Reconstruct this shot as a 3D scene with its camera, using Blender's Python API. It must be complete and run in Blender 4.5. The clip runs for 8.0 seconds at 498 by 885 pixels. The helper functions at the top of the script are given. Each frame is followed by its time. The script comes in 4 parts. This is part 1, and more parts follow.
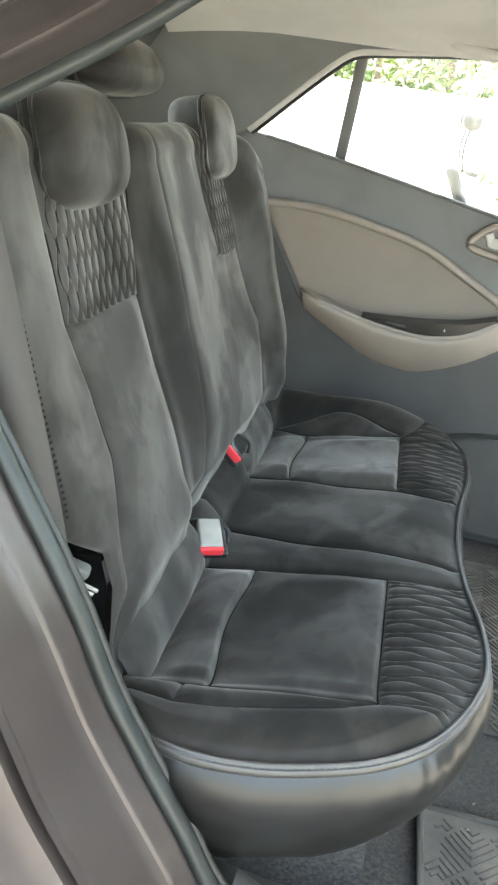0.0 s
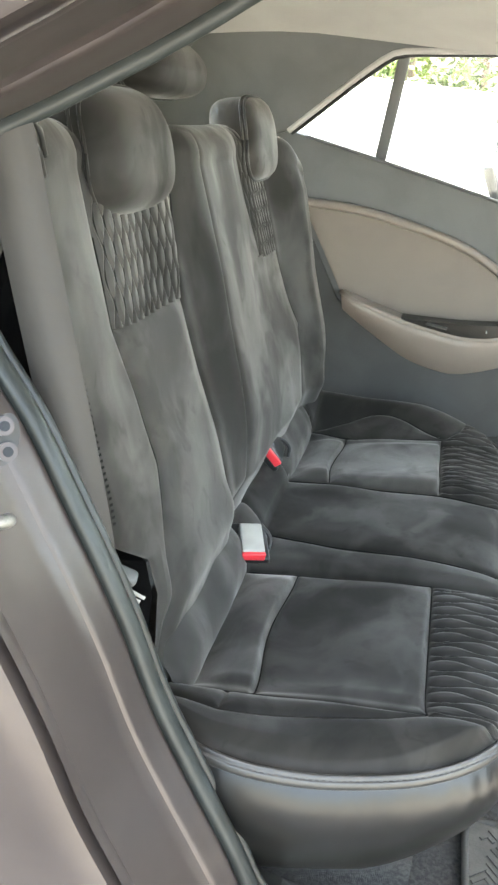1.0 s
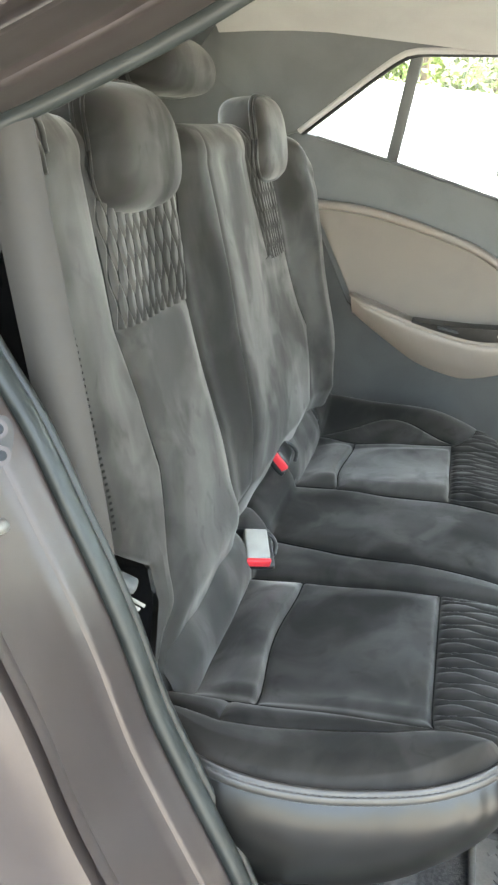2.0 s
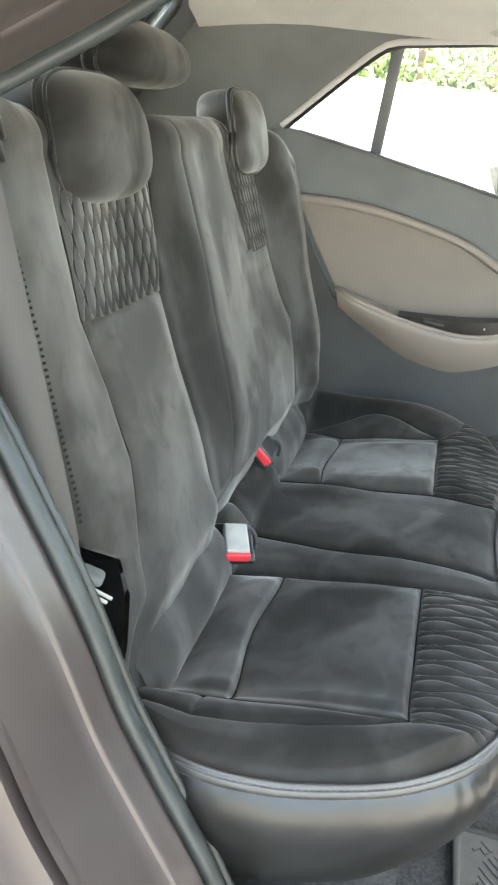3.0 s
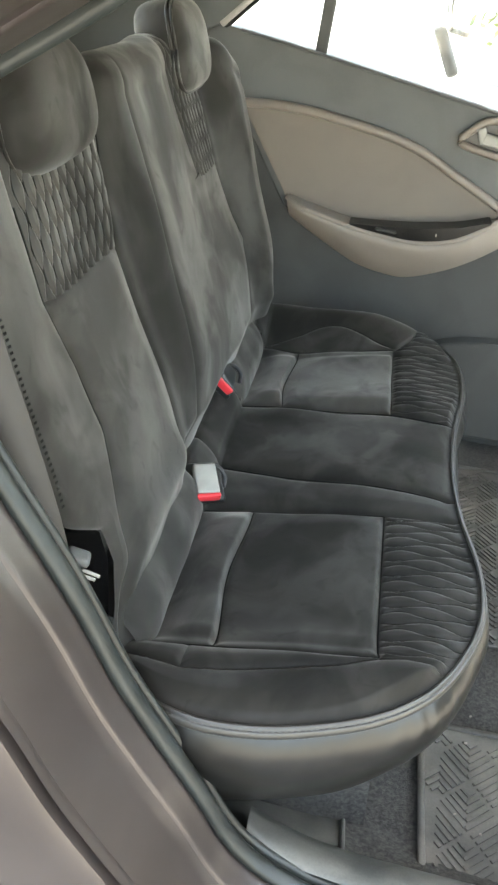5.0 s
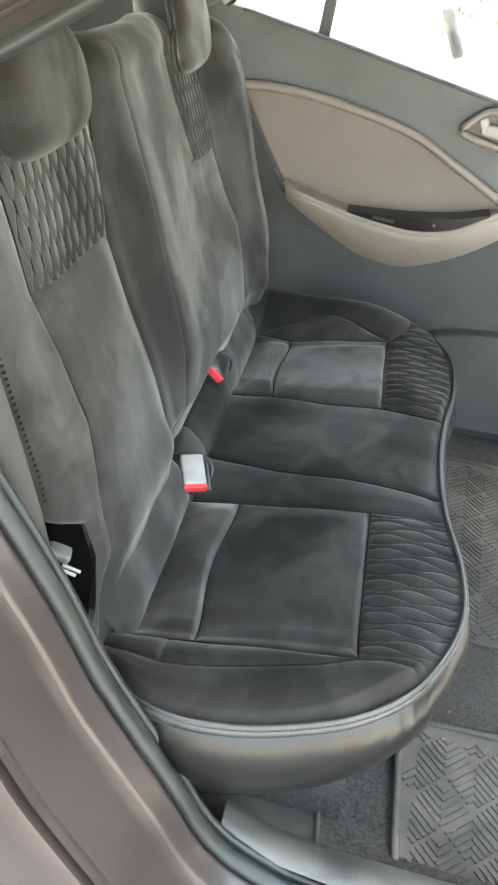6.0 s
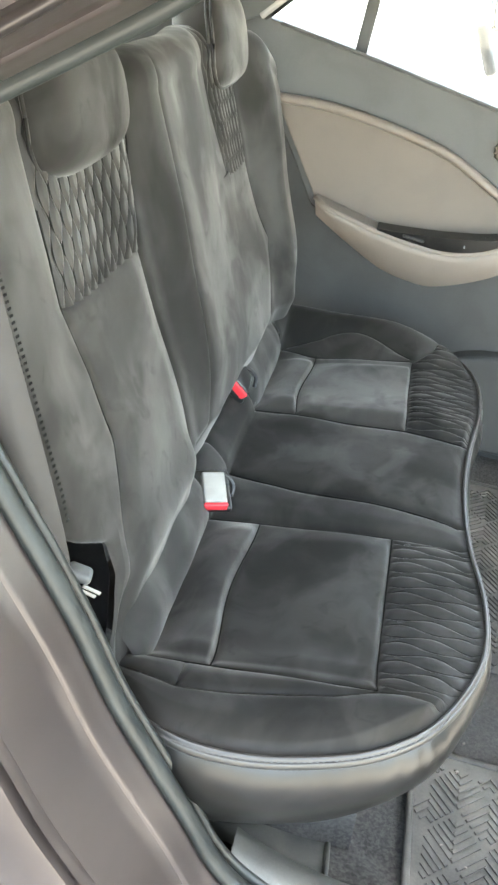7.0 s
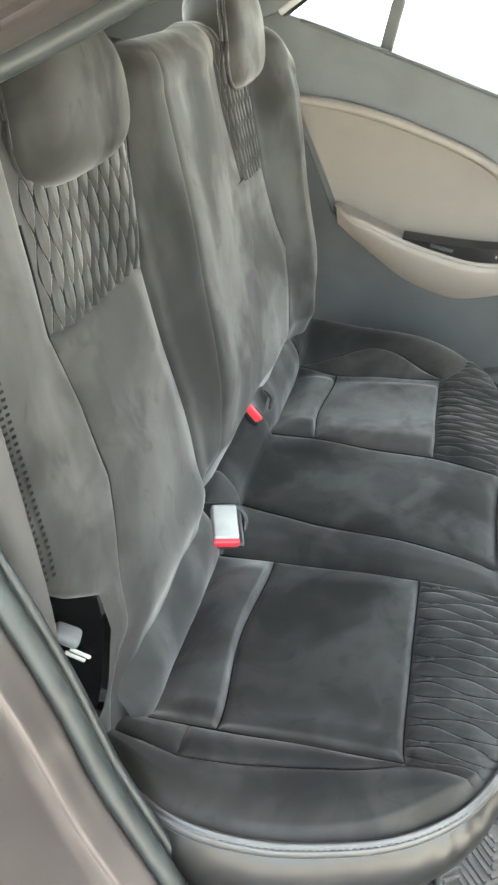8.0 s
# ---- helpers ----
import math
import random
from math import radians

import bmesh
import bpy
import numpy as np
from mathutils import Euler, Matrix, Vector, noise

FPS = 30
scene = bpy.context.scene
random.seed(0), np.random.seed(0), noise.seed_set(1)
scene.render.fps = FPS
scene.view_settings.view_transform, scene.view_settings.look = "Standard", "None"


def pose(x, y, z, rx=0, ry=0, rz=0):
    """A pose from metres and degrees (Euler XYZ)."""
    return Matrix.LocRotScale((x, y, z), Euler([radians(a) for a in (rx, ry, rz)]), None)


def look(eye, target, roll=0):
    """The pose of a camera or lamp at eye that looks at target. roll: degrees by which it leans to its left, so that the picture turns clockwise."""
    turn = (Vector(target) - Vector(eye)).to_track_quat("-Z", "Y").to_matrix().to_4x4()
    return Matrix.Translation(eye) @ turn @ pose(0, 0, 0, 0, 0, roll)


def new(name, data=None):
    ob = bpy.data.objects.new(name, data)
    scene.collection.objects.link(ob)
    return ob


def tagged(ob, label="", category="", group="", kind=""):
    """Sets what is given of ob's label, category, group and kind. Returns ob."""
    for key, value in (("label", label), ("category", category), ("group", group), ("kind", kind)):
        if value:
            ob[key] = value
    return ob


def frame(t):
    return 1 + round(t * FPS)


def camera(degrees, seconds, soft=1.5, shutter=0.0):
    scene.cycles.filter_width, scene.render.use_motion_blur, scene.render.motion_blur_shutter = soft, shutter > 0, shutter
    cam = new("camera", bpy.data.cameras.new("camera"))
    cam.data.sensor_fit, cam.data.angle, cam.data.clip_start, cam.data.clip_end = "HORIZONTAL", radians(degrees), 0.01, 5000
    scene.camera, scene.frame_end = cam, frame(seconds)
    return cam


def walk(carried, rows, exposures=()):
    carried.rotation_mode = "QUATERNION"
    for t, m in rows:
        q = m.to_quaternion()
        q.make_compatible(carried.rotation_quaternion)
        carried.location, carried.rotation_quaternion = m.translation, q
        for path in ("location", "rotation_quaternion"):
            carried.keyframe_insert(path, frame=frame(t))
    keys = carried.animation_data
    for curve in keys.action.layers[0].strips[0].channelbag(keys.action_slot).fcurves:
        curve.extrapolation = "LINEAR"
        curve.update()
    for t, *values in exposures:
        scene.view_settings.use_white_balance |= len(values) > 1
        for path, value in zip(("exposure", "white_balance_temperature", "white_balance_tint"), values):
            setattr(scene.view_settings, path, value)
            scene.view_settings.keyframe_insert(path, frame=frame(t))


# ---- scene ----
cam = camera(33.5, 8.0, soft=2.5)
PATH = [
    (0, (0.0112, 0.0269, 1.2805), (-0.2577, 1.8549, 0.5148), 8.42),
    (0.5, (-0.0009, 0.0314, 1.2753), (-0.2951, 1.8562, 0.5113), 8.12),
    (1, (-0.0128, 0.0349, 1.2804), (-0.3494, 1.8474, 0.5048), 7.82),
    (1.2, (-0.0164, 0.0391, 1.2791), (-0.3605, 1.8511, 0.5057), 7.82),
    (2.3, (-0.0020, 0.0603, 1.2743), (-0.3653, 1.8686, 0.5011), 8.06),
    (2.5, (0.0081, 0.0602, 1.2745), (-0.3542, 1.8684, 0.5003), 8.00),
    (3, (0.0258, 0.0738, 1.2614), (-0.3419, 1.8833, 0.4931), 7.27),
    (3.5, (0.0301, 0.0720, 1.2533), (-0.3876, 1.8777, 0.5019), 5.72),
    (4, (-0.0018, 0.0855, 1.2596), (-0.5187, 1.8715, 0.5227), 6.04),
    (4.5, (-0.0198, 0.1014, 1.2836), (-0.4704, 1.8576, 0.4395), 5.10),
    (4.7, (-0.0163, 0.0991, 1.3365), (-0.3395, 1.8276, 0.3837), 4.91),
    (4.8, (-0.0112, 0.0940, 1.3586), (-0.3007, 1.8108, 0.3744), 5.04),
    (5, (-0.0129, 0.0920, 1.3858), (-0.2062, 1.7845, 0.3379), 6.30),
    (5.2, (-0.0082, 0.0949, 1.4011), (-0.1460, 1.7729, 0.3216), 6.75),
    (6.3, (-0.0119, 0.1188, 1.4062), (-0.1964, 1.7799, 0.3077), 9.25),
    (6.5, (-0.0208, 0.1202, 1.4044), (-0.2127, 1.7839, 0.3111), 9.72),
    (7, (-0.0320, 0.1353, 1.4147), (-0.2324, 1.7997, 0.3240), 10.11),
    (7.5, (-0.0380, 0.1830, 1.4094), (-0.2494, 1.8470, 0.3201), 10.06),
    (8, (-0.0421, 0.2490, 1.3893), (-0.2948, 1.9067, 0.2992), 9.34),
]
EXPOSURE = [(0.0, 4.20, 7600, 1), (1.0, 4.33, 7700, 3), (2.5, 4.38, 7500, 2), (4.0, 4.42, 7700, 4), (4.5, 4.26, 7900, 2), (5.2, 4.04, 8000, 2), (6.3, 4.53, 7700, 3), (8.0, 4.74, 7700, 2)]
walk(cam, [(t, look(eye, target, roll)) for t, eye, target, roll in PATH], EXPOSURE)

# ---- light ----
world = bpy.data.worlds.new("sky")
scene.world = world
world.use_nodes = True
wn, wl = world.node_tree.nodes, world.node_tree.links
wn.clear()
sky = wn.new("ShaderNodeTexSky")
sky.sky_type, sky.sun_disc = "NISHITA", False
sky.sun_elevation, sky.sun_rotation = radians(81), radians(70)
sky.air_density, sky.dust_density = 1.0, 4.0
bg, wout = wn.new("ShaderNodeBackground"), wn.new("ShaderNodeOutputWorld")
bg.inputs["Strength"].default_value = 0.15
wl.new(sky.outputs[0], bg.inputs[0])
wl.new(bg.outputs[0], wout.inputs[0])
sun_data = bpy.data.lights.new("sun", "SUN")
sun_data.energy, sun_data.angle, sun_data.color = 4.0, radians(0.6), (1.0, 0.95, 0.88)
sun_ob = new("sun", sun_data)
sun_ob.matrix_world = look((1.3, 1.9, 9.0), (0, 1.4, 0))


# ---- materials ----
def material(name, colour, rough=0.6, vary=0.15, scale=12.0, fine=180.0, bump=0.15, grain=0.0006, metal=0.0, sheen=0.0, sheen_rough=0.4,
             coat=0.0, spec=0.5, second=None, stretch=None, rough_vary=0.1):
    m = bpy.data.materials.new(name)
    m.use_nodes = True
    n, l = m.node_tree.nodes, m.node_tree.links
    b = n["Principled BSDF"]
    b.inputs["Roughness"].default_value, b.inputs["Metallic"].default_value = rough, metal
    b.inputs["Sheen Weight"].default_value, b.inputs["Sheen Roughness"].default_value = sheen, sheen_rough
    b.inputs["Sheen Tint"].default_value = (1.0, 0.96, 0.89, 1)
    b.inputs["Coat Weight"].default_value, b.inputs["Coat Roughness"].default_value = coat, 0.12
    b.inputs["Specular IOR Level"].default_value = spec
    tc, mp = n.new("ShaderNodeTexCoord"), n.new("ShaderNodeMapping")
    l.new(tc.outputs["Object"], mp.inputs[0])
    if stretch:
        mp.inputs["Scale"].default_value = stretch
    big, small, ramp = n.new("ShaderNodeTexNoise"), n.new("ShaderNodeTexNoise"), n.new("ShaderNodeValToRGB")
    big.inputs["Scale"].default_value, big.inputs["Detail"].default_value, big.inputs["Distortion"].default_value = scale, 5, 0.6
    small.inputs["Scale"].default_value, small.inputs["Detail"].default_value = fine, 3
    l.new(mp.outputs[0], big.inputs["Vector"])
    l.new(mp.outputs[0], small.inputs["Vector"])
    lo = [c * (1 - vary) for c in colour]
    hi = list(second) if second else [min(1, c * (1 + vary)) for c in colour]
    ramp.color_ramp.elements[0].position, ramp.color_ramp.elements[1].position = 0.36, 0.64
    ramp.color_ramp.elements[0].color, ramp.color_ramp.elements[1].color = (*lo, 1), (*hi, 1)
    mix = n.new("ShaderNodeMath")
    mix.operation = "MULTIPLY_ADD"
    mix.inputs[1].default_value = 0.25
    l.new(small.outputs[0], mix.inputs[0])
    sub = n.new("ShaderNodeMath")
    sub.operation = "SUBTRACT"
    sub.inputs[1].default_value = 0.125
    l.new(big.outputs[0], sub.inputs[0])
    l.new(sub.outputs[0], mix.inputs[2])
    l.new(mix.outputs[0], ramp.inputs[0])
    l.new(ramp.outputs[0], b.inputs["Base Color"])
    rr = n.new("ShaderNodeMapRange")
    rr.inputs["To Min"].default_value, rr.inputs["To Max"].default_value = max(0.02, rough - rough_vary), min(1, rough + rough_vary)
    l.new(big.outputs[0], rr.inputs[0])
    l.new(rr.outputs[0], b.inputs["Roughness"])
    bp = n.new("ShaderNodeBump")
    bp.inputs["Strength"].default_value, bp.inputs["Distance"].default_value = bump, grain
    l.new(small.outputs[0], bp.inputs["Height"])
    l.new(bp.outputs[0], b.inputs["Normal"])
    if sheen:
        sm = n.new("ShaderNodeMapRange")
        sm.inputs["From Min"].default_value, sm.inputs["From Max"].default_value = 0.36, 0.50
        sm.inputs["To Min"].default_value, sm.inputs["To Max"].default_value = sheen * 0.72, sheen
        l.new(big.outputs[0], sm.inputs[0])
        l.new(sm.outputs[0], b.inputs["Sheen Weight"])
    return m


def velvet_material(name, shine):
    """Short black pile: brushed patches lie lighter or darker, over a fine grain and soft creases."""
    m = bpy.data.materials.new(name)
    m.use_nodes = True
    n, l = m.node_tree.nodes, m.node_tree.links
    b = n["Principled BSDF"]
    b.inputs["Roughness"].default_value, b.inputs["Specular IOR Level"].default_value = 0.50, 0.55
    b.inputs["Specular Tint"].default_value = (1.0, 0.965, 0.90, 1)
    b.inputs["Sheen Roughness"].default_value, b.inputs["Sheen Tint"].default_value = 0.46, (1.0, 0.963, 0.895, 1)
    tc = n.new("ShaderNodeTexCoord")

    def noise(scale, detail, distortion, stretch=(1, 1, 1)):
        mp, t = n.new("ShaderNodeMapping"), n.new("ShaderNodeTexNoise")
        mp.inputs["Scale"].default_value = stretch
        t.inputs["Scale"].default_value, t.inputs["Detail"].default_value, t.inputs["Distortion"].default_value = scale, detail, distortion
        l.new(tc.outputs["Object"], mp.inputs[0])
        l.new(mp.outputs[0], t.inputs["Vector"])
        return t.outputs[0]

    def math_node(op, p, q):
        t = n.new("ShaderNodeMath")
        t.operation = op
        for k, w in enumerate((p, q)):
            if isinstance(w, (int, float)):
                t.inputs[k].default_value = w
            else:
                l.new(w, t.inputs[k])
        return t.outputs[0]

    def span(value, lo, hi, to_lo, to_hi):
        t = n.new("ShaderNodeMapRange")
        t.interpolation_type = "SMOOTHSTEP"
        for k, w in zip(("From Min", "From Max", "To Min", "To Max"), (lo, hi, to_lo, to_hi)):
            t.inputs[k].default_value = w
        l.new(value, t.inputs[0])
        return t.outputs[0]

    broad, brushed, marks, grain = noise(4.5, 3, 0.5), noise(13, 3, 0.7, (1, 0.8, 0.6)), noise(30, 4, 1.2, (1, 1, 0.7)), noise(800, 2, 0)
    nap = math_node("ADD", span(broad, 0.36, 0.62, 0.0, 0.6), span(brushed, 0.38, 0.64, 0.0, 0.4))
    nap = math_node("MULTIPLY", nap, span(marks, 0.28, 0.40, 0.7, 1.0))
    l.new(span(nap, 0.0, 1.0, 0.15 * shine, 0.37 * shine), b.inputs["Sheen Weight"])
    ramp = n.new("ShaderNodeValToRGB")
    ramp.color_ramp.elements[0].color, ramp.color_ramp.elements[1].color = (0.0088, 0.0085, 0.0080, 1), (0.0166, 0.0157, 0.0144, 1)
    l.new(nap, ramp.inputs[0])
    l.new(ramp.outputs[0], b.inputs["Base Color"])
    l.new(span(nap, 0.0, 1.0, 0.66, 0.54), b.inputs["Roughness"])
    l.new(span(nap, 0.0, 1.0, 0.20 * shine, 0.42 * shine), b.inputs["Specular IOR Level"])
    crease, fine = n.new("ShaderNodeBump"), n.new("ShaderNodeBump")
    crease.inputs["Strength"].default_value, crease.inputs["Distance"].default_value = 0.18, 0.006
    fine.inputs["Strength"].default_value, fine.inputs["Distance"].default_value = 0.25, 0.0004
    l.new(brushed, crease.inputs["Height"])
    l.new(grain, fine.inputs["Height"])
    l.new(crease.outputs[0], fine.inputs["Normal"])
    l.new(fine.outputs[0], b.inputs["Normal"])
    return m


VELVET = velvet_material("velvet_black", 1.0)
# Same velvet with sheen turned down: shading put into panels that look darker.
VELVET_DIM = velvet_material("velvet_dim", 0.52)
DARK_TRIM = material("trim_charcoal", (0.024, 0.025, 0.025), 0.75, 0.15, 9, 500, 0.25, 0.0004)
LEATHER = material("leatherette_black", (0.0085, 0.0082, 0.0076), 0.34, 0.2, 25, 420, 0.06, 0.0002, spec=0.45, rough_vary=0.05)
PIPING = material("piping_black_gloss", (0.026, 0.025, 0.0225), 0.38, 0.2, 30, 400, 0.2, 0.0005, spec=0.6)
# Black for the stitch rows, and for shade painted into slits and seam grooves.
STITCH_AND_SHADE = material("thread_and_seam_shade", (0.010, 0.010, 0.0095), 1.0, 0.2, 60, 900, 0.2, 0.0003, spec=0.1)
POCKET = material("pocket_black", (0.004, 0.004, 0.004), 0.22, 0.1, 20, 400, 0.05, 0.0003, spec=0.25)
THREAD = material("thread_grey", (0.06, 0.06, 0.058), 0.7, 0.2, 60, 900, 0.2, 0.0003)
TRIM_DARK = material("trim_dark_grey", (0.070, 0.0735, 0.0725), 0.55, 0.12, 8, 500, 0.25, 0.0004)
LOWER_TRIM = material("trim_lower_door", (0.027, 0.028, 0.027), 0.7, 0.2, 9, 500, 0.25, 0.0004)
SILL = material("sill_plastic_dusty", (0.044, 0.047, 0.044), 0.5, 0.25, 14, 300, 0.3, 0.0006, second=(0.080, 0.080, 0.072))
TRIM_BEIGE = material("trim_beige", (0.180, 0.154, 0.133), 0.5, 0.06, 6, 500, 0.2, 0.0004)
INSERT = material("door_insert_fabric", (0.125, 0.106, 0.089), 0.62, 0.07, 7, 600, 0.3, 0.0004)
LINER = material("headliner_fabric", (0.33, 0.318, 0.30), 0.95, 0.05, 7, 600, 0.3, 0.0006)
PAINT = material("body_paint_mauve_grey", (0.050, 0.0415, 0.039), 0.36, 0.10, 8, 900, 0.05, 0.0002, metal=0.35, coat=0.15, spec=0.35, rough_vary=0.12)
RUBBER = material("rubber_seal", (0.018, 0.021, 0.020), 0.36, 0.15, 20, 400, 0.15, 0.0005, spec=0.3)
BELT = material("webbing_taupe", (0.037, 0.034, 0.030), 0.8, 0.08, 14, 700, 0.4, 0.0006, stretch=(1, 1, 3))
CARPET = material("carpet_charcoal", (0.025, 0.025, 0.024), 1.0, 0.4, 170, 700, 1.0, 0.004, second=(0.056, 0.054, 0.050))
MAT = material("mat_rubber", (0.042, 0.041, 0.038), 0.7, 0.3, 9, 300, 0.3, 0.001, second=(0.082, 0.077, 0.068))
BLACK = material("gloss_black_plastic", (0.010, 0.011, 0.011), 0.34, 0.1, 20, 400, 0.05, 0.0003)
STEEL = material("bright_steel", (0.20, 0.19, 0.175), 0.36, 0.12, 30, 300, 0.1, 0.0004, metal=1.0)
ZINC = material("striker_zinc", (0.21, 0.205, 0.19), 0.5, 0.35, 60, 500, 0.4, 0.001, metal=0.9)
BUCKLE = material("buckle_grey_plastic", (0.28, 0.276, 0.252), 0.5, 0.06, 30, 400, 0.1, 0.0003)
RED = material("red_button", (0.62, 0.035, 0.045), 0.4, 0.08, 30, 400, 0.05, 0.0003)
GROUND = material("dusty_ground", (0.208, 0.205, 0.198), 0.95, 0.12, 1.2, 40, 0.4, 0.01)
LEAF = material("leaves", (0.075, 0.13, 0.035), 0.6, 0.5, 2.0, 30, 0.2, 0.002, second=(0.17, 0.22, 0.06))
BARK = material("bark", (0.16, 0.12, 0.09), 0.9, 0.3, 8, 60, 0.6, 0.01)
STONE = material("rubble", (0.40, 0.37, 0.33), 0.95, 0.3, 5, 60, 0.5, 0.01)
WHITE = material("white_paint", (0.72, 0.72, 0.70), 0.45, 0.06, 4, 200, 0.05, 0.0005)


def glass_material():
    m = bpy.data.materials.new("window_glass")
    m.use_nodes = True
    b = m.node_tree.nodes["Principled BSDF"]
    b.inputs["Base Color"].default_value = (0.93, 0.97, 0.95, 1)
    b.inputs["Roughness"].default_value = 0.0
    b.inputs["IOR"].default_value = 1.45
    b.inputs["Transmission Weight"].default_value = 1.0
    return m


GLASS = glass_material()


# ---- tools ----
def mesh_of(name, verts, faces, mat, smooth=True):
    me = bpy.data.meshes.new(name)
    me.from_pydata([tuple(map(float, v)) for v in verts], [], faces)
    me.materials.append(mat)
    if smooth:
        me.polygons.foreach_set("use_smooth", [True] * len(me.polygons))
    me.update()
    return me


def raw(name, verts, faces, mat, parent=None, label="", smooth=True):
    ob = new(name, mesh_of(name, verts, faces, mat, smooth))
    if parent:
        ob.parent = parent
    if label:
        ob["label"] = label
    return ob


def part(name, bm, mat, parent=None, label="", smooth=True):
    me = bpy.data.meshes.new(name)
    bmesh.ops.recalc_face_normals(bm, faces=bm.faces)
    bm.to_mesh(me)
    bm.free()
    me.materials.append(mat)
    if smooth:
        me.polygons.foreach_set("use_smooth", [True] * len(me.polygons))
    ob = new(name, me)
    if parent:
        ob.parent = parent
    if label:
        ob["label"] = label
    return ob


def thing(name, label, category, group="", kind=""):
    return tagged(new(name), label, category, group, kind)


def grid_faces(nu, nv, close_v=False, flip=False):
    out = []
    for i in range(nu - 1):
        for j in range(nv if close_v else nv - 1):
            k = (j + 1) % nv
            q = (i * nv + j, (i + 1) * nv + j, (i + 1) * nv + k, i * nv + k)
            out.append(q[::-1] if flip else q)
    return out


def curve(points, n, closed=False):
    """Evenly spaced points on a smooth curve through the given ones."""
    p = np.array(points, float)
    q = np.vstack([p[-1], p, p[0], p[1]]) if closed else np.vstack([2 * p[0] - p[1], p, 2 * p[-1] - p[-2]])
    out = []
    for i in range(1, len(q) - 2):
        a, b, c, d = q[i - 1 : i + 3]
        for t in np.linspace(0, 1, 24, endpoint=False):
            out.append(0.5 * (2 * b + (c - a) * t + (2 * a - 5 * b + 4 * c - d) * t**2 + (3 * b - a - 3 * c + d) * t**3))
    out.append(q[-2])
    out = np.array(out)
    s = np.r_[0, np.cumsum(np.linalg.norm(np.diff(out, axis=0), axis=1))]
    w = np.linspace(0, s[-1], n)
    return np.stack([np.interp(w, s, out[:, k]) for k in range(out.shape[1])], 1)


def tube(points, radius, sides=8, flat=1.0):
    """Vertices and faces of a round bar along points."""
    p = np.array(points, float)
    t = np.gradient(p, axis=0)
    t /= np.linalg.norm(t, axis=1)[:, None] + 1e-9
    up = np.array([0.03, 0.05, 1.0])
    side = np.cross(t, up)
    side /= np.linalg.norm(side, axis=1)[:, None] + 1e-9
    top = np.cross(side, t)
    a = np.linspace(0, 2 * np.pi, sides, endpoint=False)
    v = p[:, None] + radius * (np.cos(a)[None, :, None] * side[:, None] + flat * np.sin(a)[None, :, None] * top[:, None])
    f = grid_faces(len(p), sides, True) + [tuple(range(sides)), tuple((len(p) - 1) * sides + k for k in range(sides))[::-1]]
    return v.reshape(-1, 3), f


def rounded_box(sx, sy, sz, r, m=None, segments=3):
    bm = bmesh.new()
    bmesh.ops.create_cube(bm, size=1, matrix=Matrix.Diagonal((sx, sy, sz, 1)))
    bmesh.ops.bevel(bm, geom=bm.edges[:], offset=r, segments=segments, profile=0.5, affect="EDGES")
    if m is not None:
        bmesh.ops.transform(bm, matrix=m, verts=bm.verts)
    return bm


def plate(outline, y0, y1, r=0.0, lean=0.0, base=1.2):
    """A plate whose outline lies in x and z, from y0 (inside) to y1; lean pulls it inwards with height above base."""
    bm = bmesh.new()
    ring = [bm.verts.new((x, y0, z)) for x, z in outline]
    face = bm.faces.new(ring)
    made = bmesh.ops.extrude_face_region(bm, geom=[face])
    for v in made["geom"]:
        if isinstance(v, bmesh.types.BMVert):
            v.co.y = y1
    if r:
        edges = [e for e in bm.edges if all(abs(v.co.y - y0) < 1e-6 for v in e.verts)]
        bmesh.ops.bevel(bm, geom=edges, offset=r, segments=3, profile=0.5, affect="EDGES")
    for v in bm.verts:
        v.co.y -= lean * max(0.0, v.co.z - base)
    bmesh.ops.triangulate(bm, faces=[f for f in bm.faces if len(f.verts) > 4])
    return bm


def flat_shade_part(name, bm, mat, parent=None, label=""):
    return part(name, bm, mat, parent, label, smooth=False)


def smooth01(e):
    e = np.clip(e, 0, 1)
    return e * e * (3 - 2 * e)


def lozenge(along, across, length, pitch, height, swing=0.42):
    """Relief of gathered cloth: zigzag seams that meet at knots, with padded lozenges between them."""
    k = np.floor(across / pitch)
    out = np.full_like(across, 9.0)
    for o in (-1, 0, 1, 2):
        kk = k + o
        sign = np.where(np.mod(kk, 2) == 0, 1.0, -1.0)
        line = kk * pitch + sign * swing * pitch * np.cos(2 * np.pi * along / length)
        out = np.minimum(out, np.abs(across - line))
    return height * (0.55 * (1 - np.exp(-out / (0.13 * pitch))) + 0.45 * np.sin(0.5 * np.pi * np.clip(out / (0.62 * pitch), 0, 1)) - 0.6)


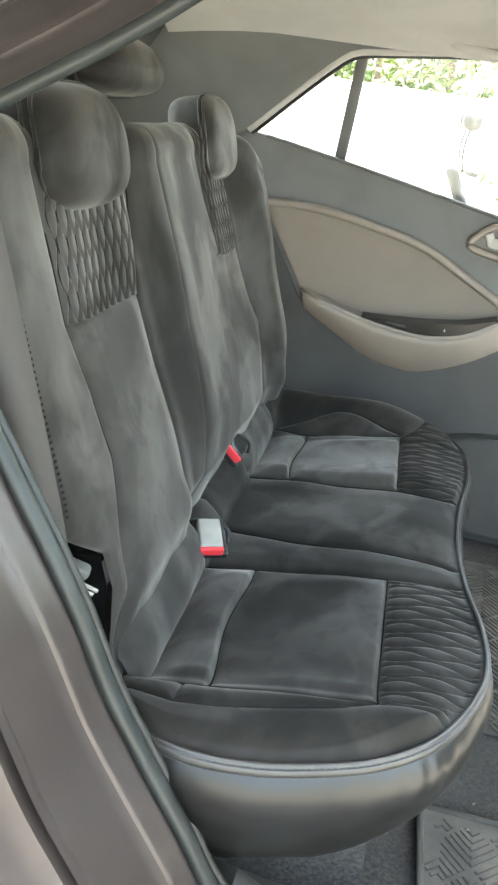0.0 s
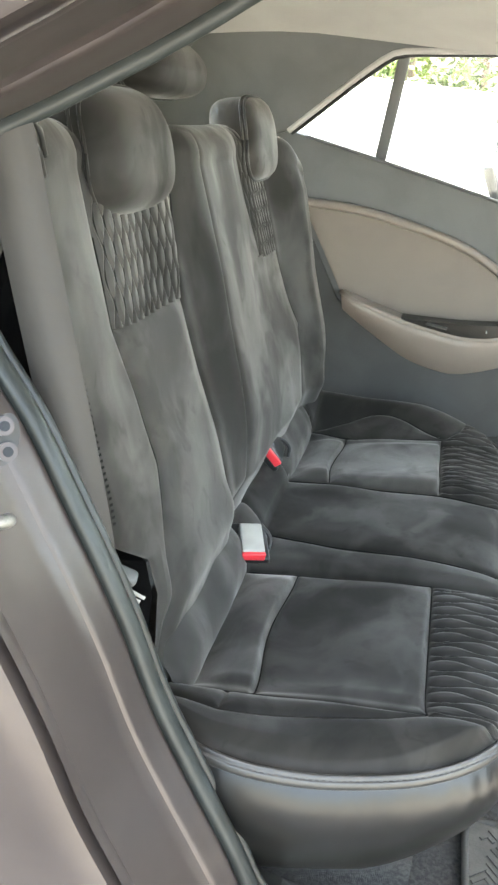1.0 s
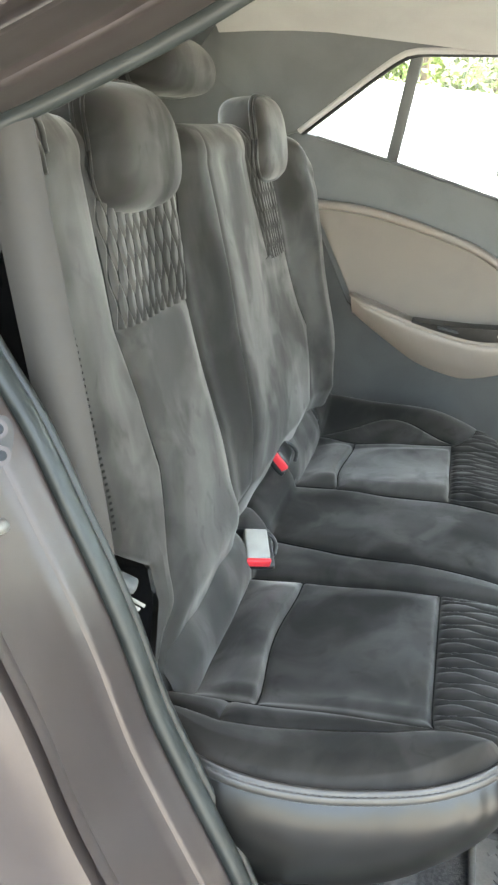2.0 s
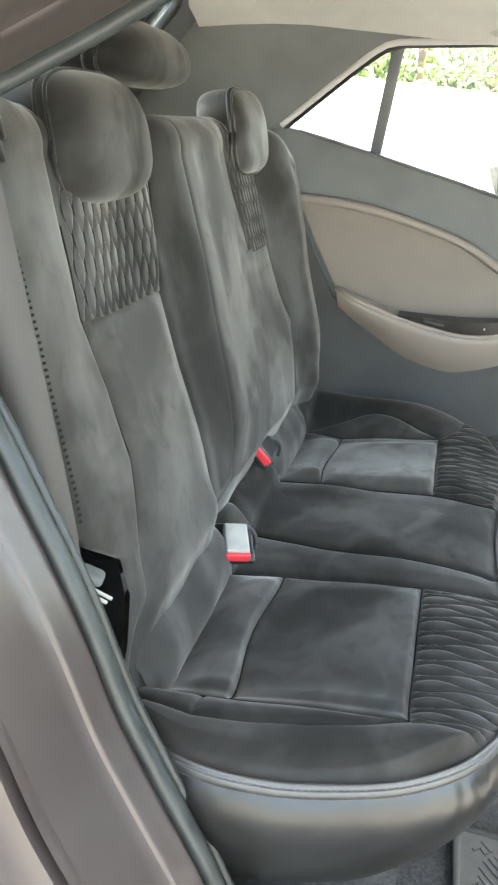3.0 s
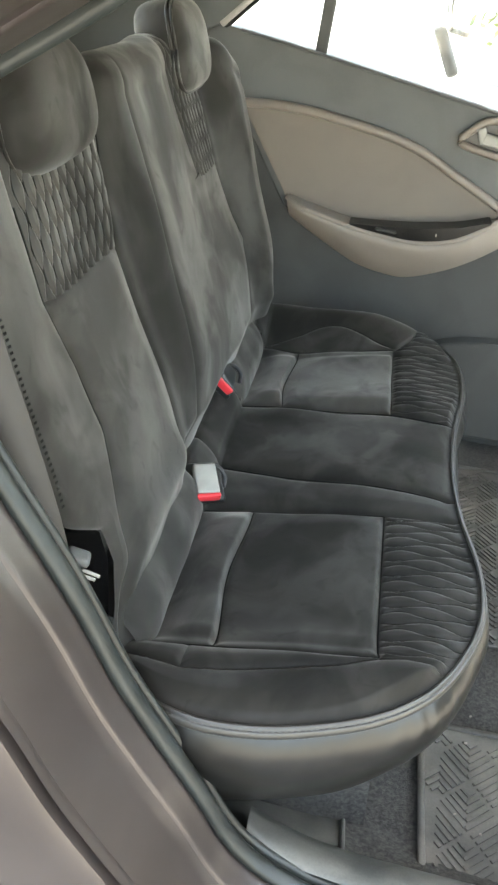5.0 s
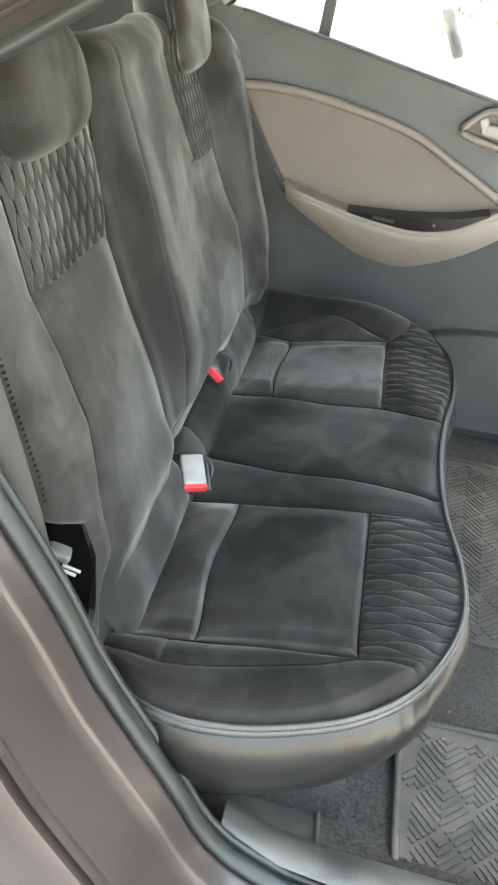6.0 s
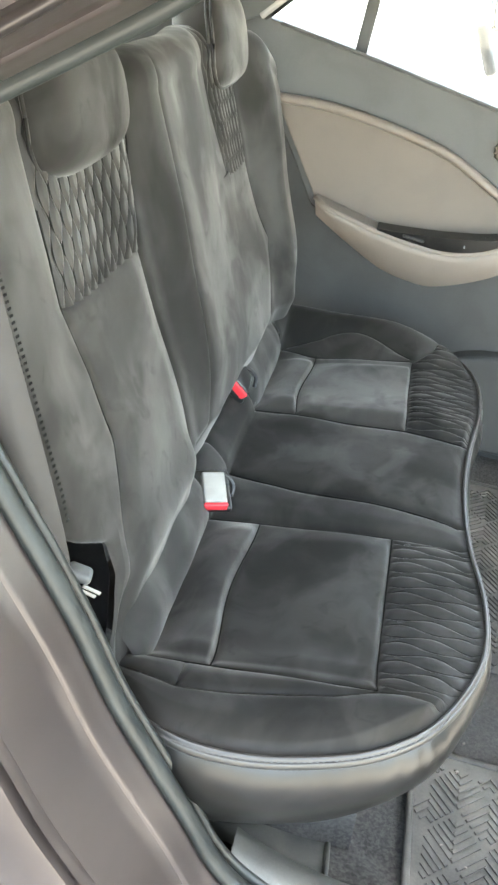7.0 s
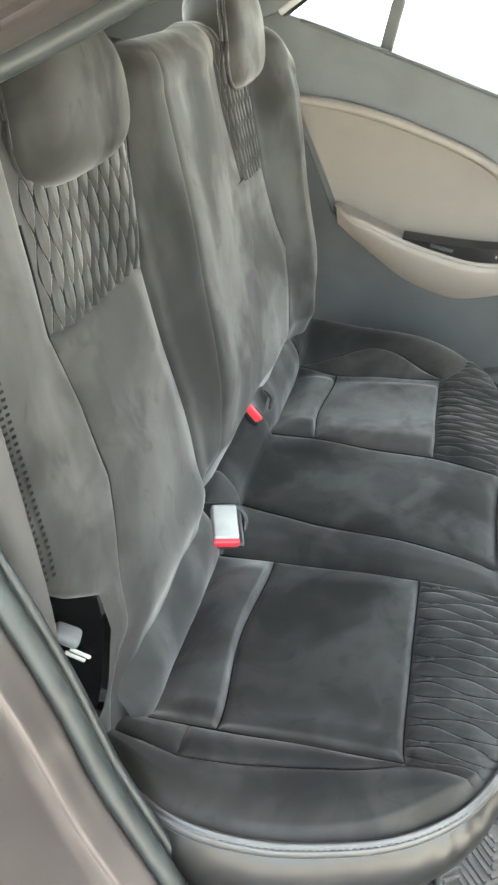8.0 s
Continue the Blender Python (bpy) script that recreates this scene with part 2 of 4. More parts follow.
def slits(panel, lay, along, across, length, pitch, swing, base, extra, lift):
    """Painted shade in the slits of a quilted panel: dark ribbons laid on its surface, widest at the knots."""
    verts, faces = [], []
    lift = np.array(lift)
    for kk in range(int(across.min() / pitch) + 1, int(across.max() / pitch) + 1):
        sign = 1.0 if kk % 2 == 0 else -1.0
        last = None
        for i in range(3, lay.shape[0] - 2):
            row = across[i]
            a = float(np.interp(kk * pitch, row, along[i]))
            c = math.cos(2 * math.pi * a / length)
            target = kk * pitch + sign * swing * pitch * c
            if not row[0] + 0.006 < target < row[-1] - 0.006:
                last = None
                continue
            w = 0.5 * (base + extra * abs(c) ** 1.5)
            k = len(verts)
            for t in (target - w, target + w):
                verts.append(np.array([np.interp(t, row, lay[i, :, q]) for q in range(3)]) + lift)
            if last is not None:
                faces.append((last, last + 1, k + 1, k))
            last = k
    st = raw("slit_shade", verts, faces, STITCH_AND_SHADE, panel)
    st["kind"] = "stuff"


# ---- rear bench: cushion ----
OUT = curve([(-0.27, 0.840), (-0.234, 0.798), (-0.204, 0.776), (-0.168, 0.748), (-0.11, 0.732), (-0.047, 0.734), (0.013, 0.748),
             (0.086, 0.777), (0.143, 0.818), (0.183, 0.868), (0.216, 0.938), (0.231, 1.003), (0.229, 1.098), (0.209, 1.22), (0.202, 1.354),
             (0.211, 1.495), (0.232, 1.641), (0.232, 1.77), (0.205, 1.86), (0.15, 1.925), (0.06, 1.968), (-0.05, 1.985), (-0.15, 1.98),
             (-0.27, 1.94)], 420)
i_near = next(i for i in range(60, 420) if OUT[i, 0] > 0.185)
i_far = next(i for i in range(200, 420) if OUT[i, 1] > 1.915)


def near_y(x):
    return np.interp(x, OUT[: i_near + 1, 0], OUT[: i_near + 1, 1])


def front_x(y):
    return np.interp(y, OUT[i_near : i_far + 1, 1], OUT[i_near : i_far + 1, 0])


def far_y(x):
    return np.interp(-x, -OUT[i_far:, 0], OUT[i_far:, 1])


def piping_z(x):
    return 0.612 + 0.04 * x


def cushion_z(x, y):
    zi = 0.595 + 0.18 * x - 1.1 * np.clip(x - 0.08, 0, 1) ** 2 + 0.098 * np.sqrt(np.clip((-0.203 - x) / 0.042, 0, 1)) * smooth01((y - 0.845) / 0.06) * (1 - 0.45 * smooth01((y - 1.19) / 0.03) * smooth01((1.58 - y) / 0.04))
    zp = piping_z(x)
    e = np.maximum(np.clip((0.88 - y) / 0.145, 0, 1), np.clip((y - 1.80) / 0.18, 0, 1))
    front = smooth01((x - 0.15) / 0.08)
    return zi + (zp - zi) * np.maximum(smooth01(e), front * 0.6) + 0.016 * np.sin(np.pi * e) + 0.008 * np.exp(-(((y - 1.40) / 0.09) ** 2)) \
        + 0.017 * np.exp(-(((y - 0.85) / 0.045) ** 2)) * (1 - front) + 0.014 * np.exp(-(((y - 1.56) / 0.07) ** 2)) + 0.030 * np.exp(-(((y - 1.922) / 0.05) ** 2)) * (1 - smooth01((x - 0.02) / 0.15))


def seam_near(x):
    return np.maximum(near_y(x) + 0.003, np.interp(x, [-0.27, -0.15, -0.085, -0.019, 0.045, 0.09, 0.125, 0.17], [0.832, 0.806, 0.813, 0.824, 0.838, 0.856, 0.865, 0.862]))


def seam_mid(x):
    return np.interp(x, [-0.27, -0.199, -0.145, -0.079, 0.053, 0.118, 0.174, 0.25], [1.345, 1.327, 1.314, 1.300, 1.285, 1.272, 1.262, 1.235])


def seam_far(x):
    return np.interp(x, [-0.27, -0.205, -0.123, -0.02, 0.095, 0.21, 0.25], [1.555, 1.546, 1.543, 1.526, 1.517, 1.505, 1.495])


def seam_outer(x):
    return np.interp(x, [-0.27, -0.18, -0.119, 0.096, 0.13, 0.155], [1.84, 1.832, 1.819, 1.829, 1.868, 1.915])


def seam_arc(x):
    return seam_outer(x) + 0.003 + 0.062 * np.sin(np.pi * np.clip((x + 0.20) / 0.30, 0, 1)) ** 1.3


def edge_near(x):
    return np.full_like(x, 0.860)


def insert_back(y):
    return -0.118 - 0.012 * np.sin((y - 0.88) * 10.1) ** 2


def cushion_panel(name, xlo, xhi, ya, yb, parent, nu=60, nv=60, quilt=False, depth=0.009, mat=None, puff=0.004, label="", edge=0.045, lip=0.0):
    u, v = np.meshgrid(np.linspace(0, 1, nu), np.linspace(0, 1, nv), indexing="ij")
    as_fn = lambda f: f if callable(f) else (lambda w: np.full_like(w, f))
    xlo, xhi, ya, yb = map(as_fn, (xlo, xhi, ya, yb))
    x = -0.1 + 0.3 * u
    y = np.full_like(x, 0.0)
    for _ in range(4):
        y = ya(x) * (1 - v) + yb(x) * v
        x = xlo(y) * (1 - u) + xhi(y) * u
    wide, long = np.abs(yb(x) - ya(x)), np.abs(xhi(y) - xlo(y))
    d = np.minimum(np.minimum(v, 1 - v) * wide, np.minimum(u, 1 - u) * long)
    pad = smooth01(np.minimum(v, 1 - v) * wide / edge) * smooth01(np.minimum(u, 1 - u) * long / edge)
    z = cushion_z(x, y) - depth * np.exp(-d / 0.0048) + puff * pad
    z += lip * smooth01(u / 0.8) * smooth01((1 - u) * long / 0.009) * smooth01(np.minimum(v, 1 - v) * wide / 0.045)
    if quilt:
        z += lozenge(x - 0.115, y, 0.092, 0.0172, 0.0060, 0.25) * smooth01(d / 0.012)
    z += 0.0016 * np.sin(31 * x + 17 * y) * np.sin(23 * y - 9 * x)
    flat = np.stack([x.ravel(), y.ravel()], 1)
    rimd = np.concatenate([np.sqrt(((c[:, None] - OUT[None, :]) ** 2).sum(-1).min(1)) for c in np.array_split(flat, 24)]).reshape(x.shape)
    k = smooth01(rimd / 0.016)
    z = z * k + (piping_z(x) - 0.002) * (1 - k)
    lay = np.stack([x, y, z], -1)
    ob = raw(name, lay.reshape(-1, 3), grid_faces(nu, nv), mat or VELVET_DIM, parent, label)
    if quilt:
        slits(ob, lay, x - 0.115, y, 0.092, 0.0172, 0.25, 0.0004, 0.0016, (0, 0, 0.0009))
    return ob


bench = thing("rear_bench_seat", "black velvet rear bench seat with quilted panels and glossy leatherette skirt", "car seat")
cushion_panel("bolster_panel", -0.27, 0.178, near_y, seam_near, bench, 90, 40)
cushion_panel("wedge_panel", -0.150, 0.092, seam_near, 0.860, bench, 60, 16, depth=0.006, puff=0.003)
cushion_panel("corner_panel", -0.27, -0.150, seam_near, 0.860, bench, 30, 20, depth=0.006)
for lo, hi in ((edge_near, 1.197), (seam_far, seam_outer)):
    cushion_panel("rear_strip", -0.205, insert_back, lo, hi, bench, 44, 80, depth=0.006, puff=0.003, lip=0.013, mat=VELVET)
    # The far insert takes the brighter velvet to paint in light from the far window.
    cushion_panel("seat_insert", insert_back, 0.092, lo, hi, bench, 100, 100, puff=0.003, depth=0.006, lip=0.008, mat=VELVET if lo is seam_far else VELVET_DIM)
    cushion_panel("quilted_panel", 0.092, front_x, seam_near if lo is edge_near else lo, hi, bench, 110, 260, quilt=True, depth=0.006, label="gathered velvet panel with stitched lozenges")
cushion_panel("inner_strip", -0.285, front_x, 1.197, seam_mid, bench, 90, 24)
cushion_panel("centre_panel", -0.285, front_x, seam_mid, seam_far, bench, 90, 50)
cushion_panel("bolster_insert", -0.27, 0.155, seam_outer, seam_arc, bench, 80, 24, depth=0.006, puff=0.002, mat=VELVET)
cushion_panel("bolster_panel", -0.27, 0.155, seam_arc, far_y, bench, 80, 40, depth=0.006)


def roll_panel(y0, y1):
    """The padded roll that closes the gap between the cushion and the backrest."""
    prof = curve([(-0.203, 0.548), (-0.1985, 0.575), (-0.205, 0.604), (-0.222, 0.630), (-0.246, 0.648), (-0.285, 0.656)], 26)
    ys = np.linspace(y0, y1, 60)
    w = (ys - y0) / (y1 - y0)
    ends = 1 - np.exp(-np.minimum(w, 1 - w) * (y1 - y0) / 0.012)
    soft = 0.0013 * np.sin(37 * ys) + 0.0006 * np.sin(83 * ys + 1)
    v = np.zeros((60, 26, 3))
    v[:, :, 0] = -0.245 + (prof[None, :, 0] + 0.245) * (0.72 + 0.28 * ends[:, None]) + soft[:, None] * 0.6
    v[:, :, 1] = ys[:, None]
    v[:, :, 2] = 0.548 + (prof[None, :, 1] - 0.548) * (0.80 + 0.20 * ends[:, None]) + soft[:, None]
    raw("roll_panel", v.reshape(-1, 3), grid_faces(60, 26), VELVET, bench)


roll_panel(0.842, 1.200)
roll_panel(1.548, 1.838)


# A thin dark tube sunk in the seam groove stands for its shade.
def cushion_seam(xs, ys, sink=0.0042):
    p = curve(np.column_stack([xs, ys]), 70)
    raw("seam", *tube(np.column_stack([p, cushion_z(p[:, 0], p[:, 1]) - sink]), 0.0010, 6), STITCH_AND_SHADE, bench)


xs = np.linspace(-0.20, 0.092, 10)
cushion_seam(xs, np.full(10, 0.860))
cushion_seam(xs, np.full(10, 1.197))
cushion_seam(xs, seam_outer(xs))
for seam in (seam_mid, seam_far):
    xs = np.linspace(-0.20, 0.20, 14)
    cushion_seam(xs, seam(xs))
xs = np.linspace(-0.18, 0.09, 14)
cushion_seam(xs, seam_arc(xs))
for y0, y1 in ((0.862, 1.195), (1.535, 1.825)):
    ys = np.linspace(y0, y1, 10)
    cushion_seam(np.full(10, 0.092), ys)
    cushion_seam(insert_back(ys), ys)
# small knots where the gathers are caught down
for x_knot in (0.115, 0.161):
    for lo, hi in ((0.868, 1.19), (1.525, 1.825)):
        for k in range(int(lo / 0.0344) + 1, int(hi / 0.0344) + 1):
            yk = (k + (0.25 if x_knot < 0.14 else 0.75)) * 0.0344
            if not lo < yk < hi or front_x(yk) - x_knot < 0.02:
                continue
            z = float(cushion_z(np.array(x_knot), np.array(yk))) + 0.0022
            part("knot", rounded_box(0.009, 0.0028, 0.003, 0.001, pose(x_knot, yk, z, 0, -8, 12), 1), VELVET, bench)

# skirt below the piping, in glossy leatherette
drop = np.array([(0.000, 0.000), (0.010, -0.012), (0.019, -0.032), (0.021, -0.058), (0.014, -0.090), (-0.001, -0.127), (-0.022, -0.164), (-0.051, -0.197), (-0.090, -0.220)])
drop = curve(drop, 26)
tang = np.gradient(OUT, axis=0)
tang /= np.linalg.norm(tang, axis=1)[:, None]
outw = np.stack([tang[:, 1], -tang[:, 0]], 1)
wob = 1 + 0.16 * np.sin(np.arange(len(OUT)) * 0.11) * np.sin(np.arange(len(OUT)) * 0.047)
sk = np.zeros((len(OUT), len(drop), 3))
sk[:, :, 0] = OUT[:, None, 0] + outw[:, None, 0] * drop[None, :, 0] * wob[:, None]
sk[:, :, 1] = OUT[:, None, 1] + outw[:, None, 1] * drop[None, :, 0] * wob[:, None]
along = np.arange(len(OUT))
pucker = np.sin(along * 0.83 + 2.2 * np.sin(along * 0.19)) * (0.55 + 0.45 * np.sin(along * 0.071 + 1.0))
pucker = 0.0011 * pucker[:, None] * np.exp(-(((drop[None, :, 1] + 0.028) / 0.016) ** 2))
sk[:, :, 0] += outw[:, None, 0] * pucker
sk[:, :, 1] += outw[:, None, 1] * pucker
sk[:, :, 2] = piping_z(OUT[:, 0])[:, None] - 0.003 + drop[None, :, 1]
raw("skirt", sk.reshape(-1, 3), grid_faces(len(OUT), len(drop), flip=True), LEATHER, bench, "smooth glossy black leatherette side skirt")
band = curve([(-0.0015, 0.003), (0.002, 0.0052), (0.006, 0.0022), (0.0072, -0.0012), (0.0108, -0.0020), (0.0135, -0.0085), (0.0128, -0.0150), (0.0105, -0.0175)], 22)
bv = np.zeros((len(OUT), 22, 3))
bv[:, :, :2] = OUT[:, None] + outw[:, None] * band[None, :, :1] * 0.7
bv[:, :, 2] = piping_z(OUT[:, 0])[:, None] + band[None, :, 1] * 0.7 - 0.001
raw("piping", bv.reshape(-1, 3), grid_faces(len(OUT), 22, flip=True), PIPING, bench, "glossy leatherette welt band along the cushion edge")


def dashes(path, normals, length, width, height, gap):
    """Small raised stitches along a path."""
    p = np.array(path)
    s = np.r_[0, np.cumsum(np.linalg.norm(np.diff(p, axis=0), axis=1))]
    verts, faces = [], []
    for c in np.arange(gap, s[-1] - gap, gap):
        a = np.array([np.interp(c - length / 2, s, p[:, k]) for k in range(3)])
        b = np.array([np.interp(c + length / 2, s, p[:, k]) for k in range(3)])
        n = np.array([np.interp(c, s, np.array(normals)[:, k]) for k in range(3)])
        n /= np.linalg.norm(n)
        w = np.cross(b - a, n)
        w *= width / 2 / np.linalg.norm(w)
        k = len(verts)
        verts += [a - w, a + w, b + w, b - w, a * 0.7 + b * 0.3 + n * height, a * 0.3 + b * 0.7 + n * height]
        faces += [(k, k + 1, k + 4), (k + 1, k + 2, k + 5, k + 4), (k + 2, k + 3, k + 5), (k + 3, k, k + 4, k + 5)]
    return verts, faces


for off, dz in ((0.0056, -0.0024), (0.0088, -0.0112)):
    line = np.column_stack([OUT + outw * off, piping_z(OUT[:, 0]) + dz])
    st = raw("stitching", *dashes(line, np.column_stack([outw, np.full(len(OUT), 0.5)]), 0.005, 0.0014, 0.0009, 0.0075), THREAD, bench)
    st["kind"] = "stuff"

# ---- rear bench: backrest ----
back = bench


def back_x(z):
    return -0.240 - 0.345 * (z - 0.62) + 0.010 * np.exp(-(((z - 0.78) / 0.10) ** 2)) - 0.06 * np.clip(0.67 - z, 0, 1)


def bulge(y, z):
    m = np.interp(z, [0.55, 0.62, 0.75, 0.9, 1.1, 1.2], [0.004, 0.012, 0.026, 0.034, 0.038, 0.036])
    near = 0.008 * smooth01((y - 0.79) / 0.03) * smooth01((1.25 - y) / 0.04)
    tail = smooth01((y - 1.49) / 0.13)
    mid = (m * (1 - tail) + 0.025 * tail) * smooth01((y - 1.21) / 0.13)
    far = np.interp(z, [0.6, 0.72, 0.9, 1.1, 1.2], [0.7, 0.8, 1.25, 1.6, 1.3]) * 0.040 * smooth01((y - 1.81) / 0.08) * (1 - 0.65 * smooth01((y - 1.92) / 0.06))
    under = 0.42 * np.clip(0.675 - z, 0, 1) * smooth01((y - 1.16) / 0.05)
    roll = 0.013 * np.exp(-(((z - 0.682) / 0.034) ** 2)) * smooth01((1.20 - y) / 0.03) * smooth01((y - 0.85) / 0.06)
    return near + mid + far - under + roll


def top_z(y):
    return np.interp(y, [0.77, 0.80, 0.86, 0.93, 1.0, 1.8, 1.88, 1.94, 1.99], [1.15, 1.165, 1.175, 1.18, 1.17, 1.165, 1.15, 1.11, 1.05])


def back_panel(name, ya, yb, zlo, zhi, parent, nu=80, nv=40, quilt=False, depth=0.009, puff=0.004, over=False, label="", seam_from=0.0, mat=None):
    u, v = np.meshgrid(np.linspace(0, 1, nu), np.linspace(0, 1, nv), indexing="ij")
    as_fn = lambda f: f if callable(f) else (lambda w: np.full_like(w, f))
    ya, yb, zlo, zhi = map(as_fn, (ya, yb, zlo, zhi))
    z = 0.6 + 0.6 * u
    for _ in range(4):
        y = ya(z) * (1 - v) + yb(z) * v
        z = zlo(y) * (1 - u) + (zhi(y) + (0.10 if over else 0)) * u
    d = np.minimum(v, 1 - v) * np.abs(yb(z) - ya(z))
    if not over:
        d = np.minimum(d, (1 - u) * np.abs(zhi(y) - zlo(y)) + 0.1 * (1 - smooth01((y - seam_from) / 0.02)))
        d = np.minimum(d, u * np.abs(zhi(y) - zlo(y)) + 0.02)
    top, r = top_z(y), 0.05
    a = np.clip(z - top, 0, 1) / r
    zz = np.minimum(z, top)
    rel = bulge(y, zz) - depth * np.exp(-d / 0.0048) * (1 - 0.7 * smooth01(a)) * (0.35 + 0.65 * smooth01((z - 0.66) / 0.14)) + puff * smooth01(np.minimum(v, 1 - v) * np.abs(yb(z) - ya(z)) / 0.05)
    rel += 0.002 * np.sin(19 * y + 11 * z) * np.sin(14 * z - 21 * y)
    if quilt:
        across = (v + 0.28 * v * (1 - v)) * (0.25 if yb(z).mean() < 1.4 else 0.19)
        along = z.copy()
        rel += lozenge(z, across, 0.062, 0.0119, 0.0070) * smooth01(d / 0.018)
    x = back_x(zz) + rel - r * (1 - np.cos(a))
    zz = zz + r * np.sin(a)
    lay = np.stack([x, y, zz], -1)
    ob = raw(name, lay.reshape(-1, 3), grid_faces(nu, nv, flip=True), mat or VELVET, parent, label)
    if quilt:
        fine = 1.0 if yb(z).mean() < 1.4 else 0.55
        slits(ob, lay, along, across, 0.062, 0.0119, 0.42, 0.0010 * fine, 0.0016 * fine, (0.0010, 0, 0.0004))
    return ob


def ins_l(z):
    return np.interp(z, [0.56, 0.636, 0.684, 0.733, 0.79, 0.83, 0.915, 1.0, 1.06, 1.2], [0.80, 0.835, 0.890, 0.918, 0.946, 0.964, 0.962, 0.945, 0.955, 0.965])


def ins_r(z):
    return np.interp(z, [0.56, 0.643, 0.718, 0.846, 0.99, 1.06, 1.12, 1.2], [1.165, 1.183, 1.202, 1.203, 1.196, 1.238, 1.255, 1.262])


def strip_r(z):
    return np.interp(z, [0.56, 0.64, 0.68, 0.847, 1.02, 1.19, 1.30], [1.235, 1.268, 1.297, 1.334, 1.347, 1.346, 1.360])


def far_l(z):
    return np.interp(z, [0.56, 0.98, 1.007, 1.09, 1.2], [1.65, 1.65, 1.642, 1.625, 1.625])


def far_r(z):
    return np.interp(z, [0.56, 0.68, 0.82, 1.0, 1.2], [1.735, 1.78, 1.832, 1.79, 1.81])


edge_l = lambda z: np.interp(z, [0.56, 0.62, 0.65, 0.70, 0.745, 0.785, 0.81, 0.85, 1.0, 1.2], [0.79, 0.80, 0.835, 0.866, 0.868, 0.810, 0.784, 0.793, 0.813, 0.826])
edge_r = lambda z: np.interp(z, [0.56, 0.70, 0.8, 1.0, 1.2], [1.885, 1.925, 1.965, 1.985, 1.985])
fold = 0.555
back_panel("side_bolster", edge_l, ins_l, fold, top_z, back, 110, 60, over=True, depth=0.007, puff=0.003)
back_panel("back_insert", ins_l, ins_r, fold, lambda y: 0.998 - 0.02 * (y - 0.96), back, 140, 100, puff=0.006, depth=0.009)
back_panel("quilted_panel", ins_l, ins_r, lambda y: 0.998 - 0.02 * (y - 0.96), top_z, back, 200, 270, quilt=True, over=True, depth=0.006, label="gathered velvet panel with stitched lozenges")
back_panel("inner_strip", ins_r, strip_r, fold, top_z, back, 110, 50, over=True, depth=0.008, mat=VELVET_DIM)
back_panel("centre_panel", strip_r, far_r, fold, 0.990, back, 140, 130, depth=0.008, puff=0.003, seam_from=1.635)
back_panel("centre_panel", strip_r, far_l, 0.990, top_z, back, 80, 90, over=True, depth=0.008, puff=0.003)
back_panel("quilted_panel", far_l, far_r, 0.983, top_z, back, 200, 160, quilt=True, over=True, depth=0.006, label="gathered velvet panel with stitched lozenges")
back_panel("side_bolster", far_r, edge_r, fold, top_z, back, 110, 40, over=True)


# Dark tubes paint the shade of the backrest grooves and the fold above the roll.
def back_seam(ys, zs, sink=0.0055):
    p = curve(np.column_stack([ys, zs]), 80)
    raw("seam", *tube(np.column_stack([back_x(p[:, 1]) + bulge(p[:, 0], p[:, 1]) - sink, p]), 0.0014, 6), STITCH_AND_SHADE, back)


for line, lo, hi in ((ins_l, 0.70, 1.10), (ins_r, 0.66, 1.15), (strip_r, 0.66, 1.16), (far_r, 0.70, 1.10), (far_l, 1.0, 1.15)):
    zs = np.linspace(lo, hi, 16)
    back_seam(line(zs), zs)
ys = np.linspace(0.90, 1.172, 10)
back_seam(ys, np.full(10, 0.640), 0.0)
ys = np.linspace(0.958, 1.194, 10)
back_seam(ys, 0.998 - 0.02 * (ys - 0.96), 0.003)
ys = np.linspace(1.644, 1.790, 8)
back_seam(ys, np.full(8, 0.990), 0.003)


def side_panel(name, edge, sgn, label=""):
    zs = np.linspace(0.56, 1.12, 60)
    w = np.linspace(0, 1, 14)
    zz, ww = np.meshgrid(zs, w, indexing="ij")
    y0 = edge(zz)
    x = back_x(zz) + bulge(y0, zz) - 0.009 - ww * 0.15
    y = y0 - sgn * 0.006 * np.sin(np.pi * ww) + sgn * 0.01 * ww
    raw(name, np.stack([x, y, zz - 0.02 * ww], -1).reshape(-1, 3), grid_faces(60, 14, flip=sgn < 0), POCKET, back, label)


side_panel("side_gusset", edge_l, 1.0)
side_panel("side_gusset", edge_r, -1.0)
zs = np.linspace(0.815, 1.10, 60)
for inset in (0.006, 0.016):
    ys = edge_l(zs) + inset
    line = np.column_stack([back_x(zs) + bulge(ys, zs) + 0.0042, ys, zs])
    st = raw("stitching", *dashes(line, np.tile((0.94, -0.1, 0.33), (60, 1)), 0.0030, 0.0062, 0.0018, 0.0072), STITCH_AND_SHADE, back, "double row of dark seam stitches")
    st["kind"] = "stuff"
zs = np.linspace(0.74, 1.13, 50)
for out in (0.0, 0.012):
    ys = edge_r(zs) + 0.002 - out * 0.6
    raw("welt", *tube(np.column_stack([back_x(zs) + bulge(ys, zs) - 0.004 - out * 0.2, ys, zs]), 0.0026, 6), PIPING, back, "glossy welt along the far bolster")
shell = plate([(-0.40, 0.56), (-0.36, 0.56), (-0.55, 1.13), (-0.60, 1.13)], 0.80, 1.95)
part("back_shell", shell, TRIM_DARK, back, smooth=False)


